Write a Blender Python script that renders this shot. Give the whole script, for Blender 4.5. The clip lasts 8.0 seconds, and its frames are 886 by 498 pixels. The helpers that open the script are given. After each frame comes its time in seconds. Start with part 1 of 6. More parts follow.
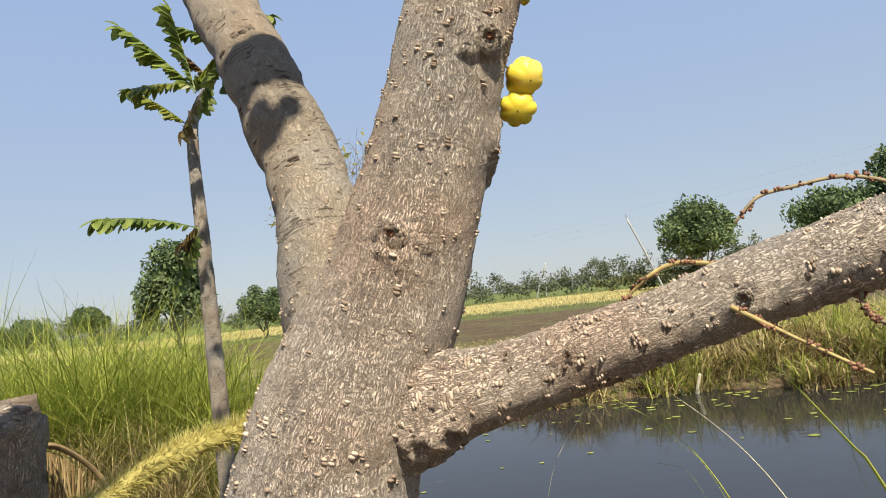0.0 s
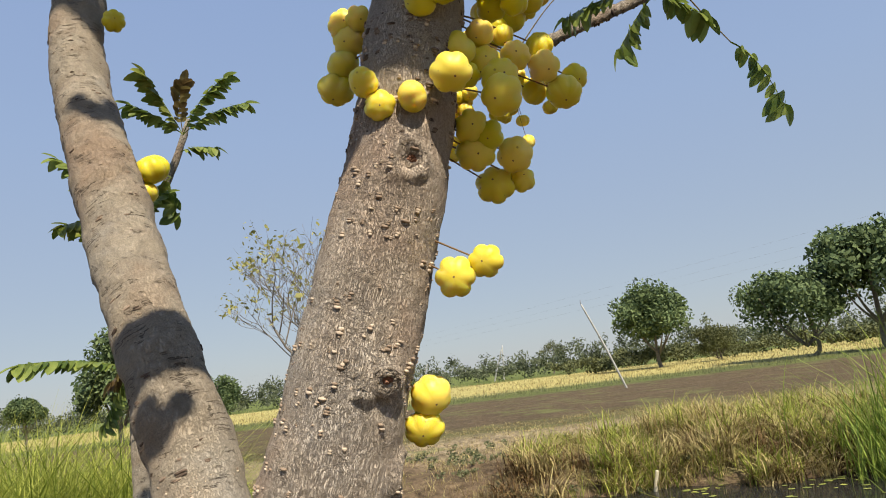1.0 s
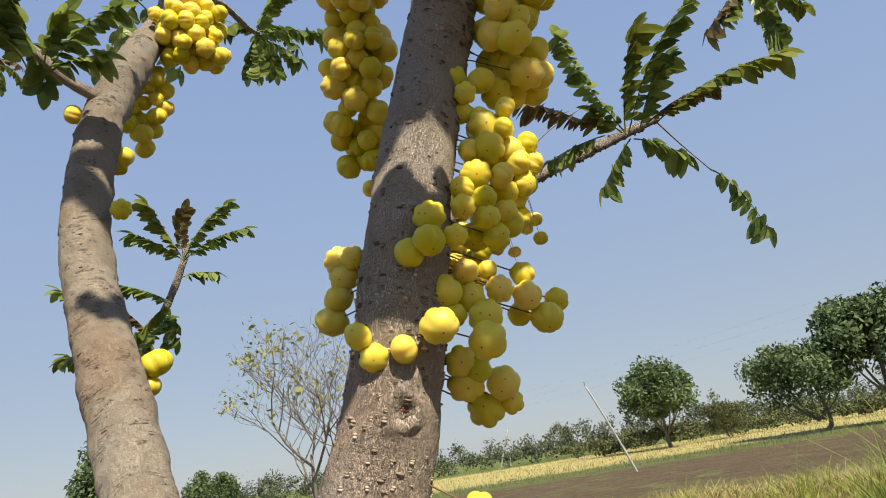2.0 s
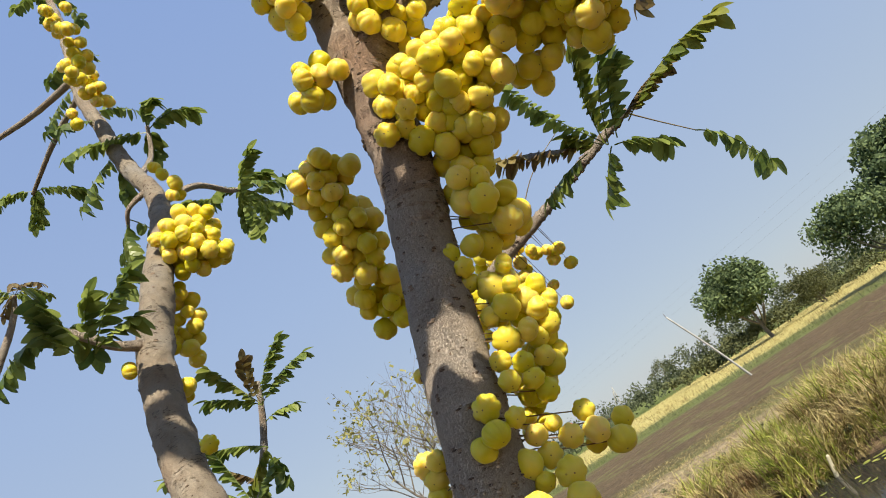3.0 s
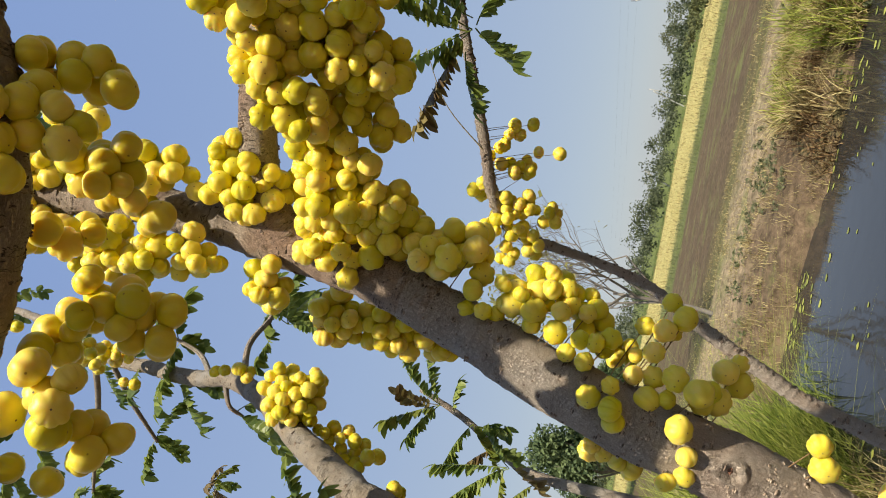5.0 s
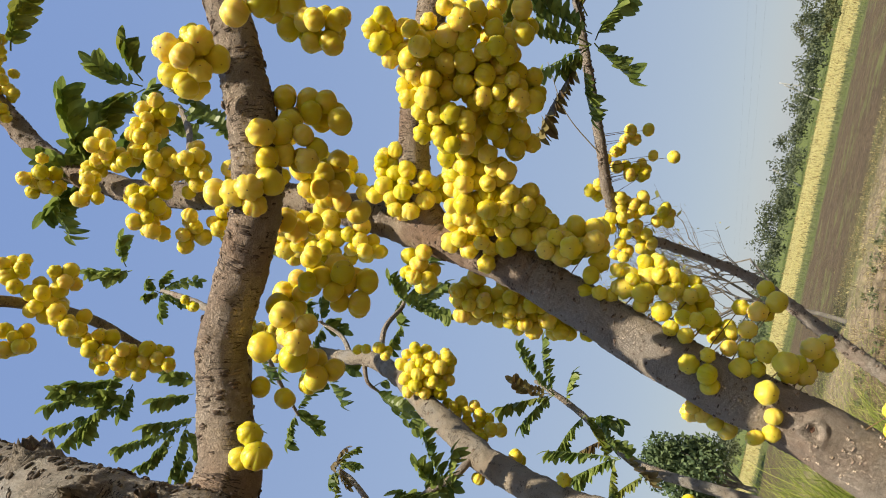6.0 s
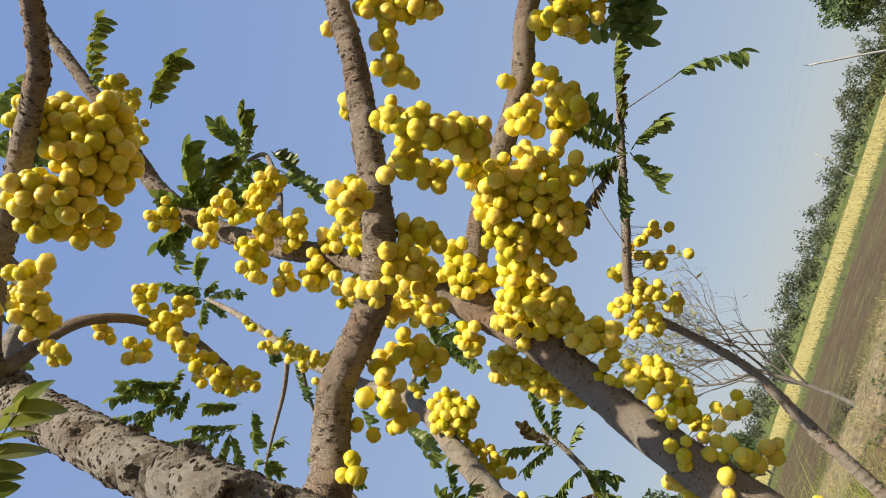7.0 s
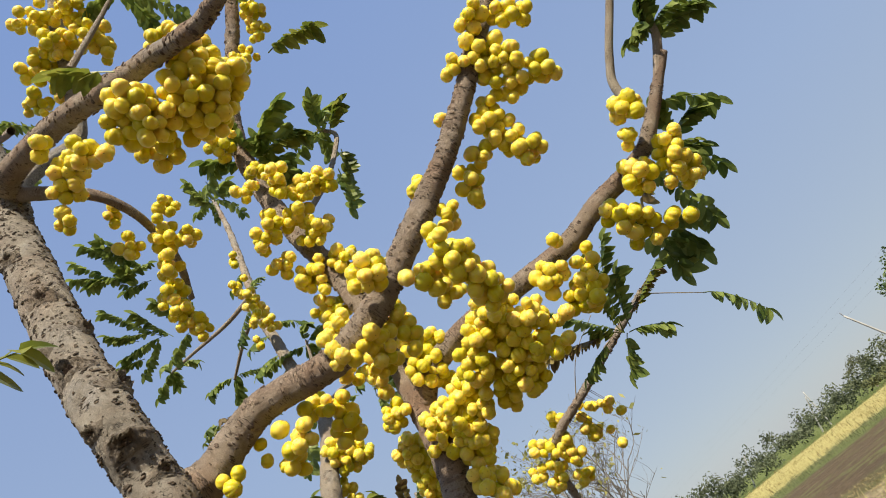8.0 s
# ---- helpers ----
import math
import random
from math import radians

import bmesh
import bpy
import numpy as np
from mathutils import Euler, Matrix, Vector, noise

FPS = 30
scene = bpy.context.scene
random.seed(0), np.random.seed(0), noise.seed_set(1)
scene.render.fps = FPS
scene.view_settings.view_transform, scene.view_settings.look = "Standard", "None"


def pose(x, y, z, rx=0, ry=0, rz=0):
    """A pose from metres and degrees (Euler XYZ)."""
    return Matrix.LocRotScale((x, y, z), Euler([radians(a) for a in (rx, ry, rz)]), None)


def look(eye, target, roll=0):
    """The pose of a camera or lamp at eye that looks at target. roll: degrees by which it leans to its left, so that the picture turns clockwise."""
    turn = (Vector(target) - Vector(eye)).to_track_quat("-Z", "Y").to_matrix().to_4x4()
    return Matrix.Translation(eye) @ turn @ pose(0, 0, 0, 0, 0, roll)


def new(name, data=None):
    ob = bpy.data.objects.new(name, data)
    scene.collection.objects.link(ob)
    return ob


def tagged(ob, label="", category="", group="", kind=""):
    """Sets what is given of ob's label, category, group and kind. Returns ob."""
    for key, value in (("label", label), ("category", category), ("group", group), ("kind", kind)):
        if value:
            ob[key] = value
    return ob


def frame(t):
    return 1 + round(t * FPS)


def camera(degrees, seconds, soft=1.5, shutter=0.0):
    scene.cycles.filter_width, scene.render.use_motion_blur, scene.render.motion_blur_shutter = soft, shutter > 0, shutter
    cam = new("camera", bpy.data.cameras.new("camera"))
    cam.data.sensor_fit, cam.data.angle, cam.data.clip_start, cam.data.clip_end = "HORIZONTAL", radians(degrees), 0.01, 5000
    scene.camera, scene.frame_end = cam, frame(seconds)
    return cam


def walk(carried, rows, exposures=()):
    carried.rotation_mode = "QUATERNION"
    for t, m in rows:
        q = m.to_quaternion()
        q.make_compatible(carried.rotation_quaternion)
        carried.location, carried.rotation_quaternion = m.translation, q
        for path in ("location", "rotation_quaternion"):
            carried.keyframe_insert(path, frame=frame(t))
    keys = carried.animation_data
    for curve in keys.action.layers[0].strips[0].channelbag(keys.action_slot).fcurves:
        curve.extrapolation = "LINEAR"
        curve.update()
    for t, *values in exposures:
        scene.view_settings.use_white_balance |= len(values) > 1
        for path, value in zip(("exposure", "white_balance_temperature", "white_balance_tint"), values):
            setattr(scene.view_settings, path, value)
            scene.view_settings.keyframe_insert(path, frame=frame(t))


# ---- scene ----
EXPO = 0.64
cam = camera(65.1, 8.0, 1.0)
PATH = [
    (0, (0.0999, -0.0611, 1.1439), (-0.0414, 1.9289, 1.2859), -6.21),
    (0.5, (0.13, -0.038, 1.243), (0.083, 1.944, 1.507), -6.0),
    (1, (0.155, -0.044, 1.309), (0.164, 1.923, 1.67), -6.9),
    (1.5, (0.165, -0.07, 1.36), (0.204, 1.876, 1.819), -6.6),
    (2, (0.176, -0.099, 1.411), (0.22, 1.812, 1.999), -9.1),
    (2.2, (0.183, -0.12, 1.426), (0.224, 1.779, 2.051), -9.8),
    (3.3, (0.274, -0.205, 1.559), (0.158, 1.703, 2.147), -45.7),
    (3.5, (0.305, -0.19, 1.564), (0.122, 1.725, 2.11), -53.8),
    (4, (0.353, -0.173, 1.571), (0.053, 1.743, 2.062), -66.8),
    (4.2, (0.361, -0.168, 1.574), (0.009, 1.738, 2.066), -71.1),
    (5.3, (0.456, -0.334, 1.551), (0.066, 1.529, 2.166), -81.6),
    (5.5, (0.458, -0.366, 1.538), (0.01, 1.454, 2.235), -81.5),
    (6, (0.456, -0.448, 1.529), (0.041, 1.318, 2.371), -78.0),
    (6.5, (0.511, -0.553, 1.514), (0.125, 1.18, 2.435), -74.9),
    (7, (0.589, -0.715, 1.487), (0.241, 1.034, 2.394), -71.8),
    (7.5, (0.661, -0.83, 1.497), (0.338, 0.939, 2.371), -59.7),
    (8, (0.724, -0.81, 1.52), (0.413, 0.932, 2.453), -38.9),
]
walk(cam, [(t, look(eye, target, roll)) for t, eye, target, roll in PATH],
     exposures=[(0.0, EXPO + 0.16, 7200, 9), (0.5, EXPO, 7200, 9), (1.0, EXPO - 0.02, 7200, 9), (2.2, EXPO, 7200, 9), (3.5, EXPO + 0.16, 7200, 9),
                (4.2, EXPO + 0.06, 7200, 9), (5.5, EXPO - 0.02, 7200, 9), (8.0, EXPO - 0.02, 7200, 9)])

# ---- light: high sun behind the first view, hazy blue sky ----
SUN_TO = Vector((0.30, -0.75, 1.0)).normalized()
world = bpy.data.worlds.new("world")
scene.world = world
world.use_nodes = True
wn = world.node_tree.nodes
sky = wn.new("ShaderNodeTexSky")
sky.sky_type = "NISHITA"
sky.sun_disc = False
sky.sun_elevation = math.asin(SUN_TO.z)
sky.sun_rotation = math.atan2(SUN_TO.x, SUN_TO.y)
sky.air_density = 1.0
sky.dust_density = 0.4
sky.ozone_density = 1.0
wn["Background"].inputs["Strength"].default_value = 0.12
haze = wn.new("ShaderNodeMix")
haze.data_type = "RGBA"
haze.inputs["Factor"].default_value = 0.87
# dusty horizon paling into blue overhead
where_up = wn.new("ShaderNodeTexCoord")
split = wn.new("ShaderNodeSeparateXYZ")
fade = wn.new("ShaderNodeValToRGB")
fade.color_ramp.elements.new(0.35)
for stop, (pos, colour) in zip(fade.color_ramp.elements, ((0.0, (2.00, 2.40, 3.05)), (0.35, (1.68, 2.36, 3.85)), (1.0, (1.02, 1.78, 4.0)))):
    stop.position = pos
    stop.color = (*colour, 1)
world.node_tree.links.new(where_up.outputs["Generated"], split.inputs[0])
world.node_tree.links.new(split.outputs["Z"], fade.inputs["Fac"])
world.node_tree.links.new(fade.outputs["Color"], haze.inputs["B"])
world.node_tree.links.new(sky.outputs[0], haze.inputs["A"])
world.node_tree.links.new(haze.outputs["Result"], wn["Background"].inputs["Color"])
sun = new("sun", bpy.data.lights.new("sun", "SUN"))
sun.data.energy = 5.0
sun.data.angle = radians(0.55)
sun.data.color = (1.0, 0.945, 0.86)
sun.matrix_world = look((0, 0, 0), -SUN_TO)


# ---- materials ----
def material(name):
    m = bpy.data.materials.new(name)
    m.use_nodes = True
    nt = m.node_tree
    return m, nt, nt.nodes["Principled BSDF"]


def node(nt, kind, **settings):
    n = nt.nodes.new(kind)
    for key, value in settings.items():
        n.inputs[key].default_value = value
    return n


def link(nt, a, b):
    nt.links.new(a, b)


def ramp(nt, source, stops):
    r = nt.nodes.new("ShaderNodeValToRGB")
    while len(r.color_ramp.elements) < len(stops):
        r.color_ramp.elements.new(0.5)
    for e, (p, c) in zip(r.color_ramp.elements, stops):
        e.position = p
        e.color = (*c, 1)
    link(nt, source, r.inputs["Fac"])
    return r


def mix(nt, a, b, fac, mode="MIX"):
    m = nt.nodes.new("ShaderNodeMix")
    m.data_type = "RGBA"
    m.blend_type = mode
    for sock, v in ((m.inputs["A"], a), (m.inputs["B"], b), (m.inputs["Factor"], fac)):
        if isinstance(v, (int, float)):
            sock.default_value = v
        elif isinstance(v, tuple):
            sock.default_value = (*v, 1)
        else:
            link(nt, v, sock)
    return m.outputs["Result"]


def math_node(nt, operation, a, b=None):
    m = nt.nodes.new("ShaderNodeMath")
    m.operation = operation
    for sock, v in zip(m.inputs, (a, b)):
        if isinstance(v, (int, float)):
            sock.default_value = v
        elif v is not None:
            link(nt, v, sock)
    return m.outputs[0]


def bark_material(name, dark, mid, pale, wrinkle=1.0, rings=0.5, lichen=0.3, flakes=0.5):
    """Bark on the branch's own coordinates: u round it, v along it, both in metres.
    Fine wavy wrinkles, short cross cracks, crusty flaking patches, grey and pinkish blotches."""
    m, nt, p = material(name)
    uv = nt.nodes.new("ShaderNodeUVMap")
    uv.uv_map = "bark"
    geo = nt.nodes.new("ShaderNodeNewGeometry")

    def stretched(su, sv, wobble, offset=0.0):
        mapping = node(nt, "ShaderNodeMapping")
        mapping.inputs["Scale"].default_value = (su, sv, 1)
        mapping.inputs["Location"].default_value = (offset, offset, 0)
        link(nt, uv.outputs[0], mapping.inputs["Vector"])
        shift = nt.nodes.new("ShaderNodeVectorMath")
        shift.operation = "MULTIPLY_ADD"
        link(nt, warp.outputs["Color"], shift.inputs[0])
        shift.inputs[1].default_value = (wobble, wobble, 0)
        link(nt, mapping.outputs[0], shift.inputs[2])
        return shift.outputs[0]

    def noise_of(vector, scale, detail, rough=0.55):
        n = node(nt, "ShaderNodeTexNoise", Scale=scale, Detail=detail, Roughness=rough)
        link(nt, vector, n.inputs["Vector"])
        return n.outputs["Fac"]

    def groove(value):
        return math_node(nt, "ABSOLUTE", math_node(nt, "SUBTRACT", value, 0.5))

    warp = node(nt, "ShaderNodeTexNoise", Scale=70.0, Detail=3.0)
    link(nt, geo.outputs["Position"], warp.inputs["Vector"])
    fine = noise_of(stretched(980, 250, 3.4), 1.0, 2.5)
    coarse = noise_of(stretched(460, 120, 2.8, 7.3), 1.0, 3.0)
    g1, g2 = groove(fine), groove(coarse)
    plateau = ramp(nt, math_node(nt, "MINIMUM", g1, math_node(nt, "MULTIPLY", g2, 1.4)), [(0.0, (0, 0, 0)), (0.055, (1, 1, 1))])
    crack_lines = groove(noise_of(stretched(34, 170, 1.0, 3.1), 1.0, 3.0))
    sparse = noise_of(geo.outputs["Position"], 45.0, 2.0)
    cracked = ramp(nt, math_node(nt, "ADD", crack_lines, math_node(nt, "MULTIPLY", math_node(nt, "MAXIMUM", math_node(nt, "SUBTRACT", 0.56, sparse), 0.0), 0.6)),
                   [(0.004, (0, 0, 0)), (0.022, (1, 1, 1))])
    patch = noise_of(geo.outputs["Position"], 21.0, 5.0, 0.6)
    base = ramp(nt, patch, [(0.32, mid), (0.5, tuple(0.5 * (a + b) for a, b in zip(mid, pale))), (0.68, pale)]).outputs["Color"]
    tint = noise_of(geo.outputs["Position"], 9.0, 4.0)
    rosy = ramp(nt, tint, [(0.50, (0, 0, 0)), (0.68, (0.75, 0.75, 0.75))])
    base = mix(nt, base, (mid[0] * 1.10, mid[1] * 0.93, mid[2] * 0.85), rosy.outputs["Color"])
    grey = ramp(nt, tint, [(0.30, (lichen, lichen, lichen)), (0.46, (0, 0, 0))])
    base = mix(nt, base, (pale[1] * 0.92, pale[1] * 0.90, pale[1] * 0.86), grey.outputs["Color"])
    grain = ramp(nt, noise_of(geo.outputs["Position"], 700.0, 4.0, 0.7), [(0.3, (0.74, 0.73, 0.71)), (0.7, (1.20, 1.20, 1.18))])
    base = mix(nt, base, grain.outputs["Color"], 1.0, "MULTIPLY")
    # scaly crust
    plates = node(nt, "ShaderNodeTexVoronoi", Scale=1.0, Randomness=1.0)
    link(nt, stretched(230, 150, 2.4), plates.inputs["Vector"])
    where = noise_of(geo.outputs["Position"], 17.0, 3.0)
    crusty = ramp(nt, where, [(0.54, (0, 0, 0)), (0.63, (flakes, flakes, flakes))]).outputs["Color"]
    shade = ramp(nt, plates.outputs["Distance"], [(0.15, tuple(1.15 * q for q in pale)), (0.8, tuple(0.8 * q for q in mid))])
    c = mix(nt, base, shade.outputs["Color"], crusty)
    depth = math_node(nt, "MULTIPLY", math_node(nt, "SUBTRACT", 1.0, plateau.outputs["Color"]), 0.34 * wrinkle)
    c = mix(nt, c, dark, depth)
    c = mix(nt, c, tuple(0.8 * q for q in dark), math_node(nt, "MULTIPLY", math_node(nt, "SUBTRACT", 1.0, cracked.outputs["Color"]), min(1.0, rings)))
    link(nt, c, p.inputs["Base Color"])
    p.inputs["Roughness"].default_value = 0.8
    p.inputs["Specular IOR Level"].default_value = 0.25
    h = math_node(nt, "MULTIPLY", plateau.outputs["Color"], wrinkle)
    h = math_node(nt, "ADD", h, math_node(nt, "MULTIPLY", cracked.outputs["Color"], rings))
    h = math_node(nt, "SUBTRACT", h, math_node(nt, "MULTIPLY", math_node(nt, "MULTIPLY", plates.outputs["Distance"], crusty), 2.2))
    h = math_node(nt, "ADD", h, math_node(nt, "MULTIPLY", patch, 1.6))
    bump = node(nt, "ShaderNodeBump", Strength=1.0, Distance=0.0020)
    link(nt, h, bump.inputs["Height"])
    link(nt, bump.outputs[0], p.inputs["Normal"])
    return m


BARK = bark_material("bark", (0.14, 0.105, 0.076), (0.445, 0.366, 0.288), (0.57, 0.488, 0.398), 1.0, 0.4, 0.5, 0.4)
BARK_PALE = bark_material("pale_bark", (0.12, 0.092, 0.066), (0.255, 0.21, 0.155), (0.37, 0.318, 0.245), 0.35, 0.9, 0.6, 0.45)
BARK_RED = bark_material("reddish_bark", (0.080, 0.056, 0.040), (0.315, 0.238, 0.175), (0.47, 0.38, 0.292), 0.8, 1.1, 0.3, 0.6)
BARK_TAN = bark_material("tan_bark", (0.080, 0.056, 0.040), (0.32, 0.238, 0.178), (0.49, 0.395, 0.305), 0.8, 1.1, 0.3, 0.7)
BARK_GREY = bark_material("grey_bark", (0.055, 0.045, 0.034), (0.27, 0.232, 0.18), (0.50, 0.44, 0.355), 0.6, 1.0, 0.7, 0.6)
SCAR_BARK = bark_material("scarred_bark", (0.050, 0.038, 0.028), (0.20, 0.162, 0.122), (0.37, 0.318, 0.25), 0.9, 1.0, 0.2, 0.5)


def plain(name, low, high, scale, rough=0.7, bump=0.0, per_object=0.0, per_island=0.0, sub=0.0, translucent=0.0, spec=0.4):
    """A mottled surface between two colours, with fine relief."""
    m, nt, p = material(name)
    geo = nt.nodes.new("ShaderNodeNewGeometry")
    n = node(nt, "ShaderNodeTexNoise", Scale=scale, Detail=5.0, Roughness=0.6)
    link(nt, geo.outputs["Position"], n.inputs["Vector"])
    fac = n.outputs["Fac"]
    for amount, source in ((per_object, "object"), (per_island, "island")):
        if amount:
            rnd = nt.nodes.new("ShaderNodeObjectInfo").outputs["Random"] if source == "object" else geo.outputs["Random Per Island"]
            a = nt.nodes.new("ShaderNodeMath")
            a.operation = "MULTIPLY_ADD"
            link(nt, rnd, a.inputs[0])
            a.inputs[1].default_value = amount
            s = nt.nodes.new("ShaderNodeMath")
            s.operation = "SUBTRACT"
            link(nt, fac, s.inputs[0])
            s.inputs[1].default_value = amount / 2
            link(nt, s.outputs[0], a.inputs[2])
            fac = a.outputs[0]
    r = ramp(nt, fac, [(0.3, low), (0.7, high)])
    link(nt, r.outputs["Color"], p.inputs["Base Color"])
    p.inputs["Roughness"].default_value = rough
    p.inputs["Specular IOR Level"].default_value = spec
    if bump:
        b = node(nt, "ShaderNodeBump", Strength=0.6, Distance=bump)
        link(nt, n.outputs["Fac"], b.inputs["Height"])
        link(nt, b.outputs[0], p.inputs["Normal"])
    if sub:
        p.inputs["Subsurface Weight"].default_value = sub
        p.inputs["Subsurface Radius"].default_value = (1.0, 0.7, 0.15)
        p.inputs["Subsurface Scale"].default_value = 0.008
    if translucent:
        t = nt.nodes.new("ShaderNodeBsdfTranslucent")
        link(nt, r.outputs["Color"], t.inputs["Color"])
        ms = node(nt, "ShaderNodeMixShader", Fac=translucent)
        link(nt, p.outputs[0], ms.inputs[1])
        link(nt, t.outputs[0], ms.inputs[2])
        link(nt, ms.outputs[0], nt.nodes["Material Output"].inputs["Surface"])
    return m


def fruit_material(name, per_object):
    m, nt, p = material(name)
    geo = nt.nodes.new("ShaderNodeNewGeometry")
    rnd = nt.nodes.new("ShaderNodeObjectInfo").outputs["Random"] if per_object else geo.outputs["Random Per Island"]
    c = ramp(nt, rnd, [(0.0, (0.55, 0.485, 0.036)), (0.25, (0.70, 0.565, 0.072)), (0.7, (0.79, 0.625, 0.115)), (1.0, (0.82, 0.615, 0.15))])
    n = node(nt, "ShaderNodeTexNoise", Scale=55.0, Detail=3.0)
    link(nt, geo.outputs["Position"], n.inputs["Vector"])
    f = ramp(nt, n.outputs["Fac"], [(0.35, (0, 0, 0)), (0.7, (0.45, 0.45, 0.45))])
    col = mix(nt, c.outputs["Color"], (0.56, 0.49, 0.04), f.outputs["Color"])
    v = node(nt, "ShaderNodeTexVoronoi", Scale=75.0)
    link(nt, geo.outputs["Position"], v.inputs["Vector"])
    s = ramp(nt, v.outputs["Distance"], [(0.04, (0.75, 0.75, 0.75)), (0.09, (0, 0, 0))])
    col = mix(nt, col, (0.20, 0.12, 0.03), s.outputs["Color"])
    link(nt, col, p.inputs["Base Color"])
    p.inputs["Roughness"].default_value = 0.40
    p.inputs["Specular IOR Level"].default_value = 0.24
    p.inputs["Subsurface Weight"].default_value = 0.9
    p.inputs["Subsurface Radius"].default_value = (1.0, 0.78, 0.10)
    p.inputs["Subsurface Scale"].default_value = 0.0085
    b = node(nt, "ShaderNodeBump", Strength=0.12, Distance=0.001)
    link(nt, n.outputs["Fac"], b.inputs["Height"])
    link(nt, b.outputs[0], p.inputs["Normal"])
    return m


FRUIT = fruit_material("yellow_fruit_skin", True)
CALYX = plain("dry_calyx", (0.10, 0.055, 0.02), (0.2, 0.12, 0.05), 200)
LENTICEL = plain("lenticel", (0.25, 0.185, 0.13), (0.52, 0.42, 0.315), 500, 0.9, 0.0006, per_island=0.8)
PIT = plain("dark_bark_pit", (0.05, 0.036, 0.026), (0.16, 0.115, 0.085), 300, 0.95, 0.001)
BUD = plain("reddish_bud_scale", (0.13, 0.06, 0.035), (0.30, 0.15, 0.09), 400, 0.9, 0.001)
LENTICEL_DARK = plain("dark_lenticel", (0.07, 0.048, 0.034), (0.24, 0.175, 0.125), 300, 0.9, 0.0006, per_island=0.6)
LENTICEL_BLACK = plain("blackish_lenticel", (0.035, 0.028, 0.020), (0.15, 0.115, 0.082), 300, 0.9, 0.0006, per_island=0.6)
LEAF = plain("green_leaflet", (0.085, 0.135, 0.026), (0.29, 0.35, 0.085), 14, 0.42, 0.0008, per_island=0.45, translucent=0.45)
LEAF_BROWN = plain("browning_leaflet", (0.13, 0.085, 0.035), (0.25, 0.20, 0.07), 16, 0.5, 0.0008, per_island=0.5, translucent=0.4)
LEAF_NEAR = plain("yellow_green_leaflet", (0.11, 0.15, 0.02), (0.26, 0.27, 0.05), 18, 0.4, 0.0005, per_island=0.4, translucent=0.4)
TWIG = plain("green_twig", (0.16, 0.125, 0.075), (0.30, 0.24, 0.13), 120, 0.75, 0.0008)
TWIG_YELLOW = plain("yellow_green_twig", (0.22, 0.155, 0.055), (0.42, 0.33, 0.13), 160, 0.7, 0.0006)
GRASS_DRY = plain("dry_grass", (0.15, 0.105, 0.042), (0.52, 0.43, 0.20), 1.3, 0.8, per_island=0.8, translucent=0.25, spec=0.2)
GRASS_GREEN = plain("green_grass", (0.16, 0.21, 0.028), (0.46, 0.48, 0.11), 1.1, 0.7, per_island=0.7, translucent=0.42, spec=0.2)
GRASS_FRESH = plain("fresh_grass", (0.09, 0.15, 0.022), (0.32, 0.40, 0.075), 2.0, 0.6, per_island=0.6, translucent=0.35, spec=0.25)
# field tree greens lightened somewhat, standing in for aerial haze
FAR_LEAF = plain("far_tree_leaf", (0.050, 0.082, 0.036), (0.15, 0.20, 0.085), 0.9, 0.7, per_island=0.6, translucent=0.2, spec=0.2)
FAR_LEAF_DRY = plain("far_shrub_leaf", (0.055, 0.065, 0.028), (0.12, 0.13, 0.055), 0.8, 0.8, per_island=0.6, spec=0.2)
# greyed, paler greens: the haze of distance is put into the leaf colour
HAZED_WOODS_LEAF = plain("hazed_woods_leaf", (0.060, 0.078, 0.045), (0.15, 0.17, 0.10), 0.25, 0.8, per_island=0.5, translucent=0.2, spec=0.2)
FAR_WOOD = plain("far_tree_wood", (0.10, 0.085, 0.065), (0.22, 0.19, 0.15), 9, 0.9)
BARE_LEAF = plain("pale_yellow_leaf", (0.20, 0.21, 0.06), (0.36, 0.34, 0.12), 3, 0.7, per_island=0.5, translucent=0.3)
CONCRETE = plain("weathered_concrete", (0.32, 0.32, 0.30), (0.46, 0.46, 0.43), 2.5, 0.85)
CABLE = plain("grey_cable", (0.16, 0.17, 0.19), (0.22, 0.23, 0.25), 5, 0.6)
FIBRE = plain("dry_fibre", (0.16, 0.10, 0.04), (0.34, 0.25, 0.12), 40, 0.9, per_island=0.6)
BRISTLE = plain("seed_bristle", (0.36, 0.31, 0.08), (0.62, 0.55, 0.20), 30, 0.8, per_island=0.5, translucent=0.3)


